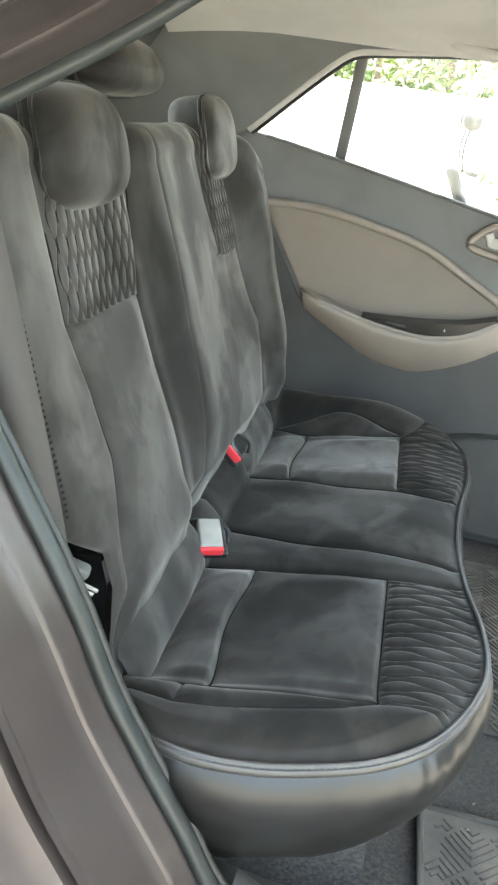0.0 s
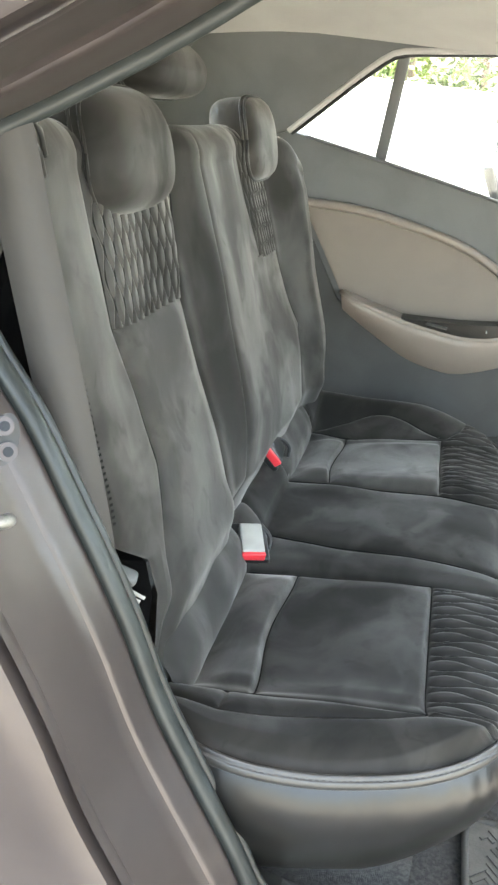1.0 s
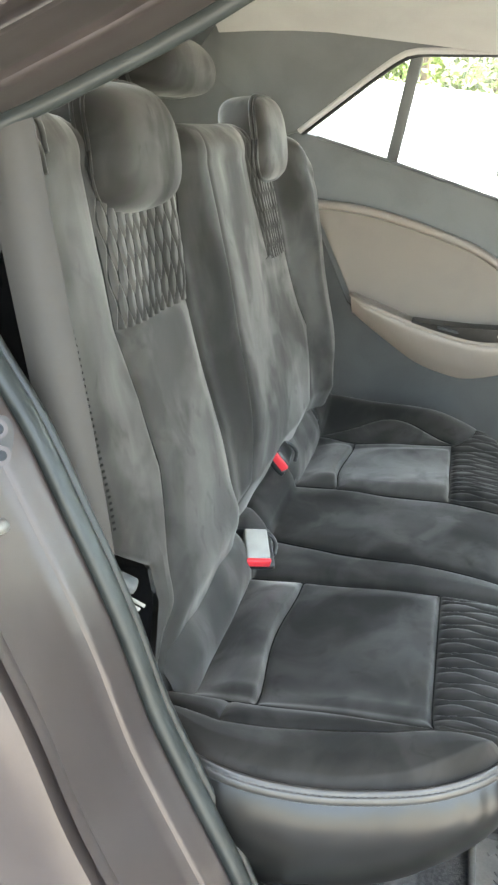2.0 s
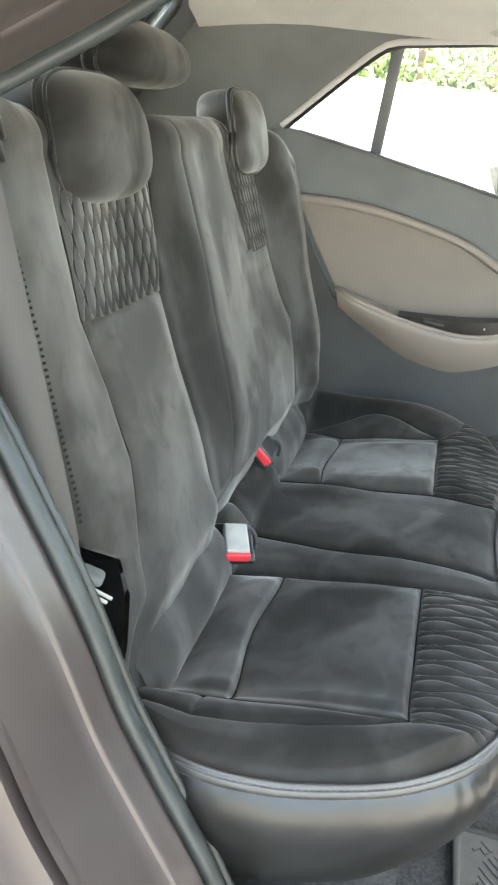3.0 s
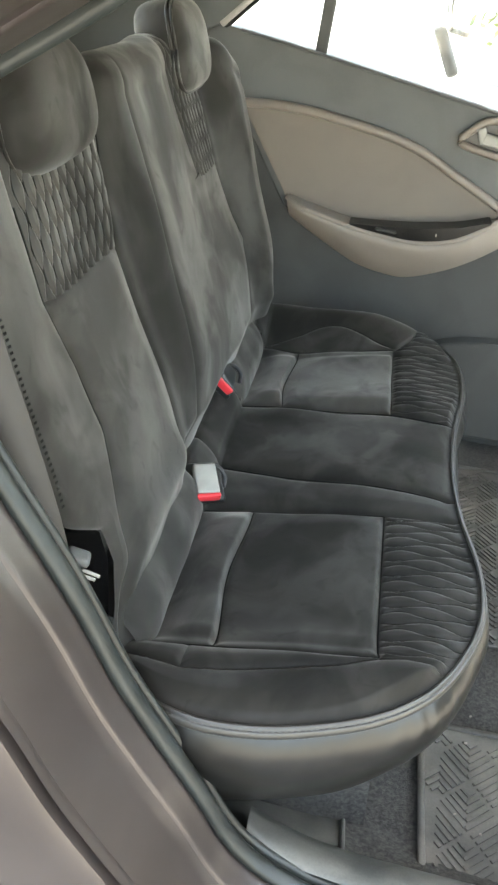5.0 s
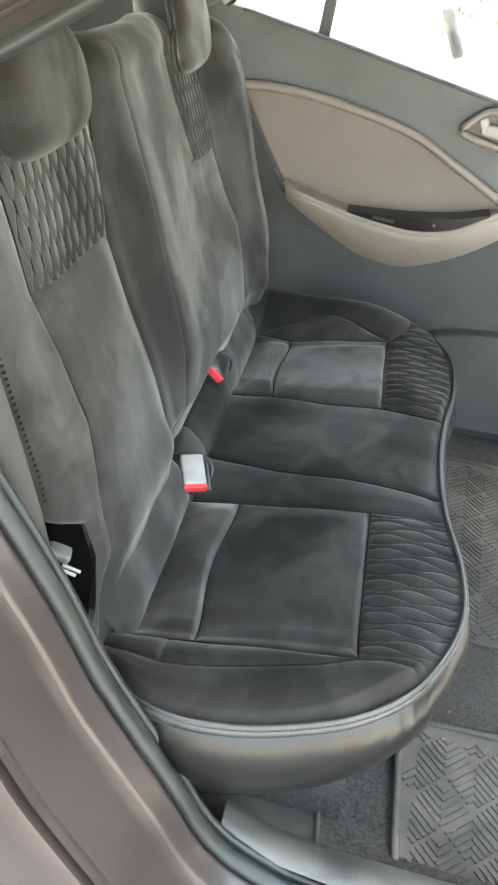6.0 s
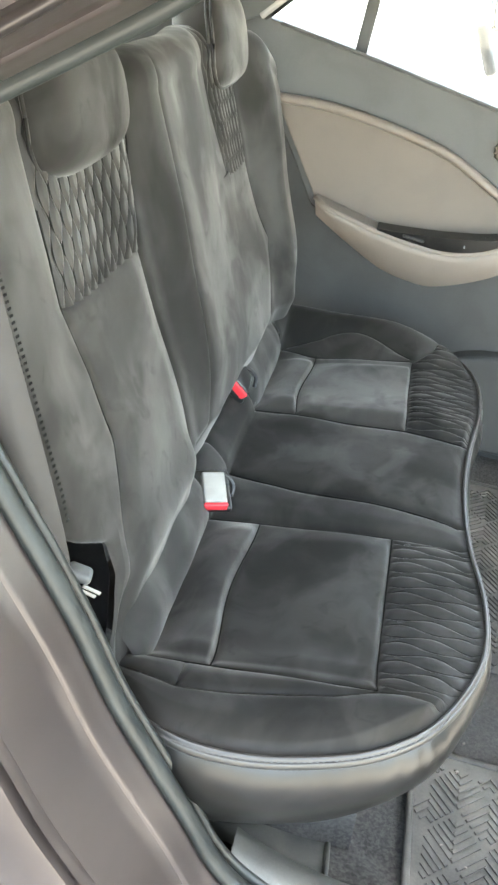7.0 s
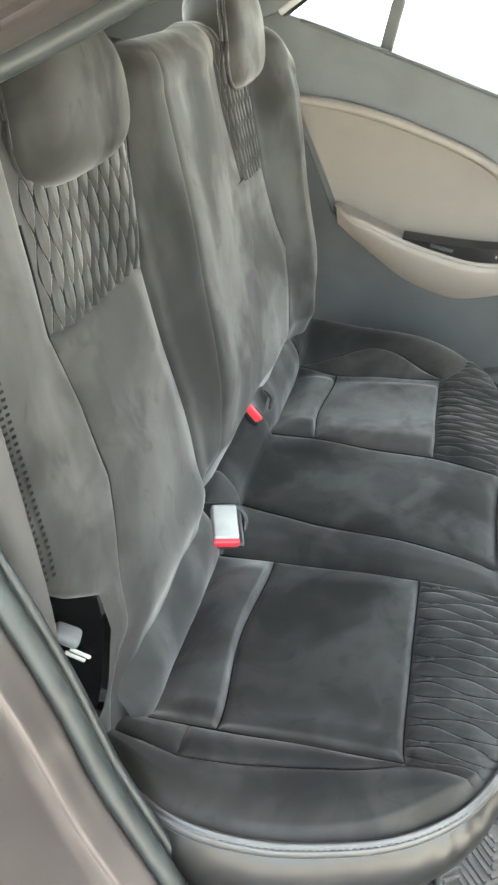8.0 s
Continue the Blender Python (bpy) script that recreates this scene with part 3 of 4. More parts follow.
def headrest(name, label, cx, cy, cz, a, b, c, tilt, mat, posts=0.0, welt=None, taper=0.16, square=0.5):
    """A padded headrest: face pad, side gusset and two rolled welts."""
    top = thing(name, label, "headrest")
    th, ph = np.meshgrid(np.linspace(-np.pi, np.pi, 73), np.linspace(-np.pi / 2, np.pi / 2, 41), indexing="ij")
    p = lambda w, e: np.sign(w) * np.abs(w) ** e
    # the long axis of the squashed ball points to the face
    y = p(np.cos(ph), 0.40) * p(np.cos(th), square)
    z = p(np.cos(ph), 0.40) * p(np.sin(th), square)
    x = p(np.sin(ph), 0.62)
    y = y * (1 - taper * smooth01(z * 0.5 + 0.35))
    x = x - 0.13 * smooth01(z)
    m = pose(cx, cy, cz, 0, tilt, 0)
    rot = np.array(m.to_3x3())
    pts = np.stack([x * a, y * b, z * c], -1) @ rot.T + np.array([cx, cy, cz])
    cut = 24
    for nm, sl in (("face_pad", slice(cut, 41)), ("side_gusset", slice(0, cut + 1))):
        q = pts[:, sl]
        raw(nm, q.reshape(-1, 3), grid_faces(q.shape[0], q.shape[1]), mat, top)
    centre = np.array([cx, cy, cz])
    for k in (cut - 1, cut + 1) if welt else ():
        loop = pts[:, k]
        loop = centre + (loop - centre) * 1.006
        raw("welt", *tube(loop, 0.0026, 6), welt or mat, top)
    if posts:
        for dy in (-0.05, 0.05):
            line = np.array([(cx, cy + dy, cz - c * 0.8), (cx + 0.002, cy + dy, cz - c - posts)])
            raw("post", *tube(line, 0.006), STEEL, top)
            collar = np.array([(cx + 0.002, cy + dy, cz - c - posts), (cx + 0.002, cy + dy, cz - c - posts + 0.012)])
            raw("post_guide", *tube(collar, 0.016, 14), BUCKLE, top)
    return top


headrest("headrest", "black velvet headrest with rounded top on the rear seat", -0.468, 1.100, 1.181, 0.084, 0.136, 0.081, -12, VELVET_DIM, welt=VELVET_DIM, taper=0.10, square=0.58)
headrest("headrest", "black velvet headrest with glossy welts on the rear seat", -0.424, 1.756, 1.190, 0.052, 0.112, 0.080, -12, VELVET, welt=PIPING)
headrest("headrest", "low black velvet centre headrest raised on posts", -0.545, 1.375, 1.298, 0.112, 0.172, 0.048, 0, VELVET_DIM, posts=0.035, welt=LEATHER, square=0.7)

# ---- belts and buckles ----
def ribbon(points, widths, thick, across):
    p, w = np.array(points, float), np.array(across, float)
    w /= np.linalg.norm(w)
    t = np.gradient(p, axis=0)
    n = np.cross(t, w)
    n /= np.linalg.norm(n, axis=1)[:, None]
    h = np.array(widths)[:, None] / 2
    rings = np.stack([p - w * h - n * thick / 2, p + w * h - n * thick / 2, p + w * h + n * thick / 2, p - w * h + n * thick / 2], 1)
    f = grid_faces(len(p), 4, True) + [(0, 1, 2, 3), tuple((len(p) - 1) * 4 + k for k in (3, 2, 1, 0))]
    return rings.reshape(-1, 3), f


belt = thing("seat_belt", "taupe woven seat belt strap hanging beside the backrest", "seat belt")
bp = curve([(-0.430, 0.765, 1.30), (-0.408, 0.762, 1.22), (-0.364, 0.757, 1.06), (-0.332, 0.757, 0.94), (-0.305, 0.755, 0.835), (-0.290, 0.750, 0.77), (-0.280, 0.746, 0.70)], 40)
raw("strap", *ribbon(bp, np.full(40, 0.050), 0.0018, (0.90, 0.35, 0.28)), BELT, belt)
tongue = part("tongue", rounded_box(0.028, 0.022, 0.013, 0.0055, pose(-0.266, 0.772, 0.780, 0, 20, 12)), TRIM_DARK, belt, "dark grey plastic belt tongue")
for k in (0, 1):
    part("blade", rounded_box(0.022, 0.0025, 0.0042, 0.0008, pose(-0.257 + 0.005 * k, 0.772 + 0.001 * k, 0.7535 + 0.0055 * k, 0, 24, 12), 2), BUCKLE, tongue, "bright metal latch blade")


def buckle(label, x, y, z, turn, full, lean=0, tip=24):
    top = thing("belt_buckle", label, "belt buckle", "buckles on the rear seat")
    m = pose(x, y, z, lean, tip, turn)
    part("housing", rounded_box(0.056, 0.038, 0.018, 0.004, m @ pose(-0.008, 0, 0)), BUCKLE if full else BLACK, top)
    part("release_button", rounded_box(0.007, 0.039, 0.016, 0.002, m @ pose(0.0235, 0, -0.001)), RED, top, "red release button")
    part("base", rounded_box(0.074, 0.060, 0.014, 0.005, m @ pose(-0.012, 0, -0.015)), BLACK, top)
    loop = curve([(x - 0.02, y + 0.028, z + 0.012), (x + 0.005, y + 0.045, z + 0.008), (x + 0.022, y + 0.040, z - 0.004), (x + 0.024, y + 0.026, z - 0.018)], 20)
    raw("strap", *tube(loop, 0.004, 6), BLACK, top)
    return top


buckle("pale grey belt buckle with red button lying on the seat", -0.200, 1.190, 0.613, -66, True)
far_b = buckle("belt buckle with red button standing in the seat gap", -0.234, 1.512, 0.642, -85, False, -48, 10)

guide = thing("belt_guide", "glossy black belt guide on the shoulder of the backrest", "belt guide")
for k in (0, 1):
    line = curve([(-0.446, 0.772, 1.244 - 0.020 * k), (-0.420, 0.790, 1.240 - 0.020 * k), (-0.404, 0.812, 1.226 - 0.020 * k), (-0.408, 0.840, 1.196 - 0.020 * k)], 24)
    raw("guide_bar", *tube(line, 0.0032, 8), PIPING, guide)

# ---- far door ----
def line_z(xs, zs):
    return lambda x: np.interp(x, xs, zs)


BELT_X = [-0.60, -0.395, -0.185, 0.21, 0.50, 0.80]
BELT_Z = [1.225, 1.205, 1.172, 1.100, 1.045, 0.99]
belt_line = curve(list(zip(BELT_X, BELT_Z)), 30)
door = thing("far_door", "closed rear door with dark grey upper trim and beige insert", "car door")
lower = [(-0.60, 0.26)] + [tuple(p) for p in belt_line] + [(0.80, 0.26)]
flat_shade_part("door_panel", plate(lower, 2.095, 2.16, 0.010), TRIM_DARK, door)
# Darker lower trim; its raised left end stands in for the seat's shadow.
flat_shade_part("door_lower", plate([(-0.60, 0.262), (-0.60, 1.06), (-0.365, 1.06), (-0.305, 0.97), (-0.262, 0.90), (-0.222, 0.835), (-0.20, 0.82), (0.0, 0.74), (0.10, 0.72), (0.25, 0.79), (0.33, 0.835), (0.80, 0.79), (0.80, 0.262)], 2.089, 2.096, 0.003), LOWER_TRIM, door, "charcoal lower door trim, its raised left end painted as seat shadow")
# lower bin and rolled lower edge
bin_ = [(0.06, 0.30), (0.06, 0.44), (0.18, 0.535), (0.34, 0.575), (0.78, 0.585), (0.78, 0.30)]
flat_shade_part("door_bin", plate([tuple(p) for p in curve(bin_[1:5], 20)] + [(0.78, 0.30), (0.06, 0.30)], 2.05, 2.096, 0.012), LOWER_TRIM, door)
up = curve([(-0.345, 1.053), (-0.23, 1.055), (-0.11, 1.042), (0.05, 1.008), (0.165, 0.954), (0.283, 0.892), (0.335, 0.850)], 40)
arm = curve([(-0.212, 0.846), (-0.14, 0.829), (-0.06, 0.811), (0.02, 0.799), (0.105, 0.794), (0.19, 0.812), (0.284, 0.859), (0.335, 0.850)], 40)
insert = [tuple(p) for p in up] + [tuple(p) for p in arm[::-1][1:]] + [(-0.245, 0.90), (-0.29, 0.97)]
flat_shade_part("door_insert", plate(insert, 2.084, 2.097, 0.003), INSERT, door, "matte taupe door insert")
rim = np.column_stack([up[:, 0], np.full(40, 2.083), up[:, 1]])
raw("insert_edge", *tube(rim, 0.0105, 12, 1.0), TRIM_BEIGE, door, "rounded beige edge moulding")
bot = curve([(-0.205, 0.812), (-0.169, 0.790), (-0.10, 0.752), (-0.03, 0.718), (0.04, 0.702), (0.107, 0.702), (0.21, 0.742), (0.30, 0.802), (0.338, 0.846)], 40)
prof = np.linspace(0, 1, 13)
am = np.zeros((40, 13, 3))
for i in range(40):
    zt, zb = arm[i, 1] + 0.012, bot[i, 1]
    x0, x1 = arm[i, 0], bot[i, 0]
    out = 0.072 * min(1.0, i / 4 + 0.35) * min(1.0, (39 - i) / 9 + 0.05)
    for j, w in enumerate(prof):
        if w < 0.2:
            am[i, j] = (x0, 2.086 - out * (w / 0.2) ** 0.8, zt + 0.004 * (1 - w / 0.2))
        else:
            k = (w - 0.2) / 0.8
            am[i, j] = (x0 + (x1 - x0) * k, 2.086 - out * (1 - k**1.7), zt - 0.001 + (zb - zt) * k)
raw("armrest", am.reshape(-1, 3), grid_faces(40, 13), TRIM_BEIGE, door, "beige armrest swelling out below the insert")
lip = am[:, 2].copy()
raw("armrest_edge", *tube(lip, 0.0062, 10), TRIM_BEIGE, door)
# dark pull pocket and switch on the armrest ledge
pk_t = curve([(-0.056, 0.830), (0.02, 0.834), (0.10, 0.841), (0.19, 0.855), (0.262, 0.876)], 24)
pk_b = curve([(-0.056, 0.826), (0.00, 0.814), (0.06, 0.808), (0.11, 0.808), (0.18, 0.824), (0.262, 0.872)], 24)
pocket = flat_shade_part("pull_pocket", plate([tuple(p) for p in pk_t] + [tuple(p) for p in pk_b[::-1]], 2.020, 2.075, 0.002), POCKET, door, "glossy black pull pocket")
part("window_switch", rounded_box(0.05, 0.010, 0.006, 0.002, pose(0.03, 2.018, 0.826, 0, 4, 0)), BLACK, pocket)
part("switch_mark", rounded_box(0.003, 0.004, 0.006, 0.001, pose(0.145, 2.017, 0.832), 2), BUCKLE, pocket)
hd = curve([(0.160, 1.028), (0.182, 1.058), (0.212, 1.079), (0.27, 1.081), (0.34, 1.072), (0.37, 1.045), (0.36, 1.008), (0.30, 1.000), (0.23, 1.010)], 50, True)
loop3 = np.column_stack([hd[:, 0], np.full(50, 2.082), hd[:, 1]])
handle = thing("inner_door_handle", "beige door handle bezel with silver lever", "door handle")
raw("bezel", *tube(loop3, 0.0085, 8), TRIM_BEIGE, handle)
flat_shade_part("recess", plate([(x, z) for x, z in hd[:-1]], 2.091, 2.0945), BLACK, handle)
part("lever", rounded_box(0.11, 0.016, 0.026, 0.006, pose(0.26, 2.078, 1.036, 0, 6, 0)), BUCKLE, handle, "satin silver lever")
part("lock_tab", rounded_box(0.02, 0.014, 0.036, 0.005, pose(0.205, 2.078, 1.048, 0, -24, 0)), BUCKLE, handle)

# window surround, glass and pillar trim
WIN_TOP = curve([(-0.400, 1.207), (-0.34, 1.262), (-0.26, 1.335), (-0.20, 1.385), (-0.165, 1.401), (-0.10, 1.409), (0.12, 1.431), (0.45, 1.448), (0.80, 1.45)], 50)
LEAN, BASE = 0.22, 1.17
pil = [tuple(p) for p in WIN_TOP] + [(0.80, 1.52), (-0.95, 1.52), (-0.95, 0.60), (-0.50, 0.60), (-0.44, 1.19)]
pillar = flat_shade_part("pillar_trim_far", plate(pil, 2.085, 2.15, 0.004, LEAN, BASE), TRIM_DARK)
tagged(pillar, "dark grey rear pillar trim panel", "wall panel", kind="structure")
wloop = np.vstack([WIN_TOP, belt_line[::-1][(belt_line[::-1][:, 0] > -0.40)]])
wl3 = np.column_stack([wloop[:, 0], 2.087 - LEAN * np.clip(wloop[:, 1] - BASE, 0, 1), wloop[:, 1]])
seal = thing("window_seal_far", "grey rubber seal around the door window", "seal", kind="structure")
raw("seal_lip", *tube(wl3[:50], 0.0070, 8), LINER, seal, "pale edge moulding along the window frame")
raw("seal_lip", *tube(wl3[:50] + np.array([0.006, 0.02, -0.006]), 0.005, 8), BLACK, seal)
raw("sill_lip", *tube(wl3[50:], 0.004, 8), TRIM_DARK, seal)
part("divider_bar", rounded_box(0.026, 0.02, 0.25, 0.004, pose(-0.171, 2.10, 1.283, 12, 4.5, 0)), TRIM_DARK, seal, "dark upright bar between door window and quarter light")
gl = [(-0.41, 1.20), (-0.19, 1.42), (0.80, 1.47), (0.80, 0.97)]
pane = flat_shade_part("window_1", plate(gl, 2.125, 2.129, 0, LEAN, BASE), GLASS)
pane.visible_shadow = False
tagged(pane, "clear side window glass", "window", kind="structure")

# ---- headliner, rear of the cabin, front closure ----
YC = 1.36
def liner(name, x0, x1, z0, rise, thick, mat, label):
    xs, ys = np.linspace(x0, x1, 20), np.linspace(YC - 0.60, YC + 0.66, 60)
    xx, yy = np.meshgrid(xs, ys, indexing="ij")
    dome = z0 + rise * (1 - np.abs((yy - YC) / 0.66) ** 4) - 0.22 * np.clip(-0.35 - xx, 0, 1) ** 1.5
    lo = np.stack([xx, yy, dome], -1).reshape(-1, 3)
    hi = lo + (0, 0, thick)
    n = len(lo)
    f = grid_faces(20, 60, flip=True) + [tuple(k + n for k in q) for q in grid_faces(20, 60)]
    return tagged(raw(name, np.vstack([lo, hi]), f, mat), label, "ceiling", kind="structure")


liner("ceiling", -0.60, 0.95, 1.415, 0.075, 0.012, LINER, "pale grey fabric headliner")
liner("roof_panel", -0.62, 0.95, 1.445, 0.085, 0.004, PAINT, "painted car roof")
grab = curve([(0.01, 1.99, 1.452), (0.04, 1.975, 1.436), (0.10, 1.968, 1.426), (0.18, 1.97, 1.426), (0.24, 1.975, 1.436), (0.27, 1.99, 1.452)], 30)
grip = thing("grab_handle", "beige roof grab handle above the far window", "grab handle")
raw("grip", *tube(grab, 0.011, 10), LINER, grip)

hatch = thing("tailgate", "tailgate with sloping rear window behind the seat", "tailgate", kind="structure")
def sheet(name, corners, thick, mat, parent, label=""):
    c = np.array(corners, float)
    n = np.cross(c[1] - c[0], c[3] - c[0])
    n *= thick / np.linalg.norm(n)
    v = np.vstack([c, c + n])
    f = [(0, 1, 2, 3), (7, 6, 5, 4), (0, 4, 5, 1), (1, 5, 6, 2), (2, 6, 7, 3), (3, 7, 4, 0)]
    return raw(name, v, f, mat, parent, label, smooth=False)


def hatch_rect(name, y0, y1, z0, z1, thick, mat, label=""):
    xs = lambda z: -0.60 - (1.45 - z) / 1.3
    return sheet(name, [(xs(z0), y0, z0), (xs(z0), y1, z0), (xs(z1), y1, z1), (xs(z1), y0, z1)], thick, mat, hatch, label)


hatch_rect("upper_trim", 0.66, 2.08, 1.435, 1.50, 0.02, TRIM_DARK)
hatch_rect("side_trim", 0.66, 0.80, 1.08, 1.435, 0.02, TRIM_DARK)
hatch_rect("side_trim", 1.90, 2.08, 1.08, 1.435, 0.02, TRIM_DARK)
hatch_rect("lower_trim", 0.66, 2.08, 0.6, 1.08, 0.02, TRIM_DARK)
pane2 = hatch_rect("rear_glass", 0.80, 1.90, 1.08, 1.435, 0.004, GLASS)
pane2.visible_shadow = False
hs = curve([(-0.86, 1.89, 1.12), (-0.74, 1.895, 1.27), (-0.665, 1.89, 1.37), (-0.622, 1.875, 1.42), (-0.612, 1.82, 1.434), (-0.61, 1.6, 1.436), (-0.61, 1.0, 1.436), (-0.612, 0.85, 1.43)], 60)
raw("hatch_seal", *tube(hs + np.array([0.02, 0, 0]), 0.012, 8), RUBBER, hatch, "black rubber tailgate seal")
shelf = part("parcel_shelf", rounded_box(0.42, 1.36, 0.02, 0.006, pose(-0.76, YC, 1.10)), TRIM_DARK)
tagged(shelf, "dark parcel shelf behind the seat", "shelf", kind="structure")
# Added out of view at dash height to block light from the front.
closure = part("wall_front", rounded_box(0.04, 1.40, 0.62, 0.01, pose(1.30, YC, 0.60)), TRIM_DARK)
tagged(closure, "plain dark unseen partition added to close the cabin front", "wall", kind="structure")
screen = raw("windscreen", [(1.29, 0.68, 0.90), (1.29, 2.04, 0.90), (0.93, 2.0, 1.47), (0.93, 0.72, 1.47), (1.294, 0.68, 0.90), (1.294, 2.04, 0.90), (0.934, 2.0, 1.47), (0.934, 0.72, 1.47)],
             [(0, 1, 2, 3), (7, 6, 5, 4), (0, 4, 5, 1), (1, 5, 6, 2), (2, 6, 7, 3), (3, 7, 4, 0)], GLASS, None, smooth=False)
screen.visible_shadow = False
tagged(screen, "clear sloping windscreen glass", "windscreen", kind="structure")
side = plate([(0.80, 0.26), (0.80, 0.97), (1.28, 0.90), (1.28, 0.26)], 2.10, 2.15)
tagged(flat_shade_part("wall_far_front", side, TRIM_DARK), "plain dark front door below the glass", "wall", kind="structure")

# ---- near door aperture and body side ----
AP = curve([(0.85, 0.335), (0.45, 0.335), (0.20, 0.342), (0.08, 0.358), (0.03, 0.378), (-0.02, 0.41), (-0.058, 0.454), (-0.097, 0.525), (-0.155, 0.62),
            (-0.195, 0.69), (-0.232, 0.772), (-0.265, 0.836), (-0.297, 0.892), (-0.343, 0.972), (-0.388, 1.033), (-0.420, 1.080), (-0.441, 1.125),
            (-0.447, 1.168), (-0.428, 1.212), (-0.36, 1.256), (-0.25, 1.326), (-0.17, 1.378), (-0.06, 1.425), (0.10, 1.455), (0.45, 1.475), (0.85, 1.48)], 280)
ta = np.gradient(AP, axis=0)
ta /= np.linalg.norm(ta, axis=1)[:, None]
NA = np.stack([-ta[:, 1], ta[:, 0]], 1)
NA = -NA if NA[100, 0] > 0 else NA


def aperture(profile, n=0):
    p = curve(profile, n) if n else np.array(profile, float)
    v = np.zeros((len(AP), len(p), 3))
    v[:, :, 0] = AP[:, None, 0] + NA[:, None, 0] * p[None, :, 0]
    # along the roof the painted ledge widens and the seal thins out
    roof = smooth01((AP[:, 1] - 1.16) / 0.08)[:, None]
    v[:, :, 1] = p[None, :, 1] + roof * np.interp(p[:, 1], [0.655, 0.684, 0.731, 0.80], [0, 0.030, 0.004, 0])[None, :]
    v[:, :, 1] += np.interp(AP[:, 1], [1.05, 1.13, 1.22, 1.30, 1.45], [0, 0.02, 0.045, 0.075, 0.085])[:, None]
    v[:, :, 2] = AP[:, None, 1] + NA[:, None, 1] * p[None, :, 0]
    return v.reshape(-1, 3), grid_faces(len(AP), len(p))


body = thing("body_side", "mauve grey painted door jamb and rear quarter panel", "car body", kind="structure")
raw("jamb_ledge", *aperture([(0.008, 0.692), (0.004, 0.686), (0.0062, 0.672), (0.0085, 0.657), (0.0100, 0.6525), (0.0125, 0.6505)], 18), PAINT, body)
raw("jamb_flange", *aperture([(0.0125, 0.6505), (0.0145, 0.6485), (0.0155, 0.640), (0.015, 0.595), (0.013, 0.552), (0.012, 0.541)], 14), PAINT, body)
raw("panel_gap", *aperture([(0.012, 0.541), (0.014, 0.560), (0.022, 0.560), (0.024, 0.538)], 8), PAINT, body)
raw("quarter_panel", *aperture([(0.024, 0.538), (0.029, 0.530), (0.045, 0.524), (0.09, 0.518), (0.16, 0.515), (0.30, 0.52)], 20), PAINT, body)
seal_ob = thing("door_seal", "dark rubber weatherstrip around the door opening", "seal", kind="structure")
raw("bulb", *aperture([(0.008, 0.690), (-0.003, 0.686), (-0.008, 0.692), (-0.010, 0.700), (-0.007, 0.708), (0.000, 0.711), (0.003, 0.715)], 16), RUBBER, seal_ob)
raw("lip", *aperture([(0.003, 0.715), (-0.004, 0.719), (-0.003, 0.726), (0.008, 0.731)], 8), RUBBER, seal_ob)
inner = raw("pillar_trim_near", *aperture([(0.008, 0.731), (0.014, 0.737), (0.030, 0.742), (0.06, 0.745), (0.12, 0.745), (0.24, 0.742), (0.38, 0.742)], 20), TRIM_DARK)
tagged(inner, "dark grey inner trim of the near pillar", "wall panel", kind="structure")
quarter = flat_shade_part("pillar_trim_rear", plate([(-1.05, 0.60), (-0.50, 0.60), (-0.47, 1.00), (-0.425, 1.12), (-0.425, 1.30), (-0.45, 1.43), (-1.05, 1.43)], 0.80, 0.765, 0.0), DARK_TRIM)
tagged(quarter, "dark grey inner trim behind the near seat belt", "wall panel", kind="structure")
sx = np.linspace(-0.035, 0.80, 40)
sec = np.array([(0.722, 0.028), (0.728, 0.034), (0.745, 0.032), (0.765, 0.024), (0.785, 0.008), (0.800, -0.02)])
sz = np.interp(sx, [-0.035, 0.0, 0.05, 0.12, 0.30, 0.80], [0.385, 0.365, 0.345, 0.330, 0.318, 0.315])
sv = np.array([[(x, y, z + dz) for y, dz in sec] for x, z in zip(sx, sz)]).reshape(-1, 3)
scuff = raw("sill_plate", sv, grid_faces(40, 6), SILL)
tagged(scuff, "dusty dark plastic sill plate", "sill plate", kind="structure")

striker = thing("door_striker", "bright metal door striker bolted to the jamb", "door striker")
sm = pose(-0.330, 0.562, 0.933, -14, -22, -50) @ Matrix.Scale(0.86, 4)


def disc(r1, r2, h, r, m):
    bm = bmesh.new()
    bmesh.ops.create_cone(bm, cap_ends=True, segments=28, radius1=1, radius2=1, depth=h)
    bmesh.ops.bevel(bm, geom=[e for e in bm.edges if abs(e.verts[0].co.z - e.verts[1].co.z) < 1e-6], offset=r, segments=2, profile=0.5, affect="EDGES")
    bmesh.ops.transform(bm, matrix=m @ pose(0, 0, 0, 0, 90, 0) @ Matrix.Diagonal((r1, r2, 1, 1)), verts=bm.verts)
    return bm


part("plate", disc(0.031, 0.021, 0.005, 0.001, sm), ZINC, striker, smooth=False)
loop = curve([(0.0, -0.022, -0.004), (0.016, -0.018, -0.002), (0.022, 0.0, 0.002), (0.022, 0.024, 0.008), (0.014, 0.034, 0.010), (0.0, 0.036, 0.010)], 24)
raw("loop", *tube([tuple(sm @ Vector(q)) for q in loop], 0.0058, 10), ZINC, striker)
for dy, dz in ((-0.003, 0.018), (0.004, -0.018)):
    bolt = part("bolt", disc(0.0075, 0.0075, 0.005, 0.001, sm @ pose(0.004, dy, dz)), ZINC, striker, smooth=False)
    part("socket", disc(0.003, 0.003, 0.002, 0.0003, sm @ pose(0.007, dy, dz)), POCKET, bolt, smooth=False)
plug = thing("jamb_fitting", "small dark fitting with two screws on the door jamb", "fitting")
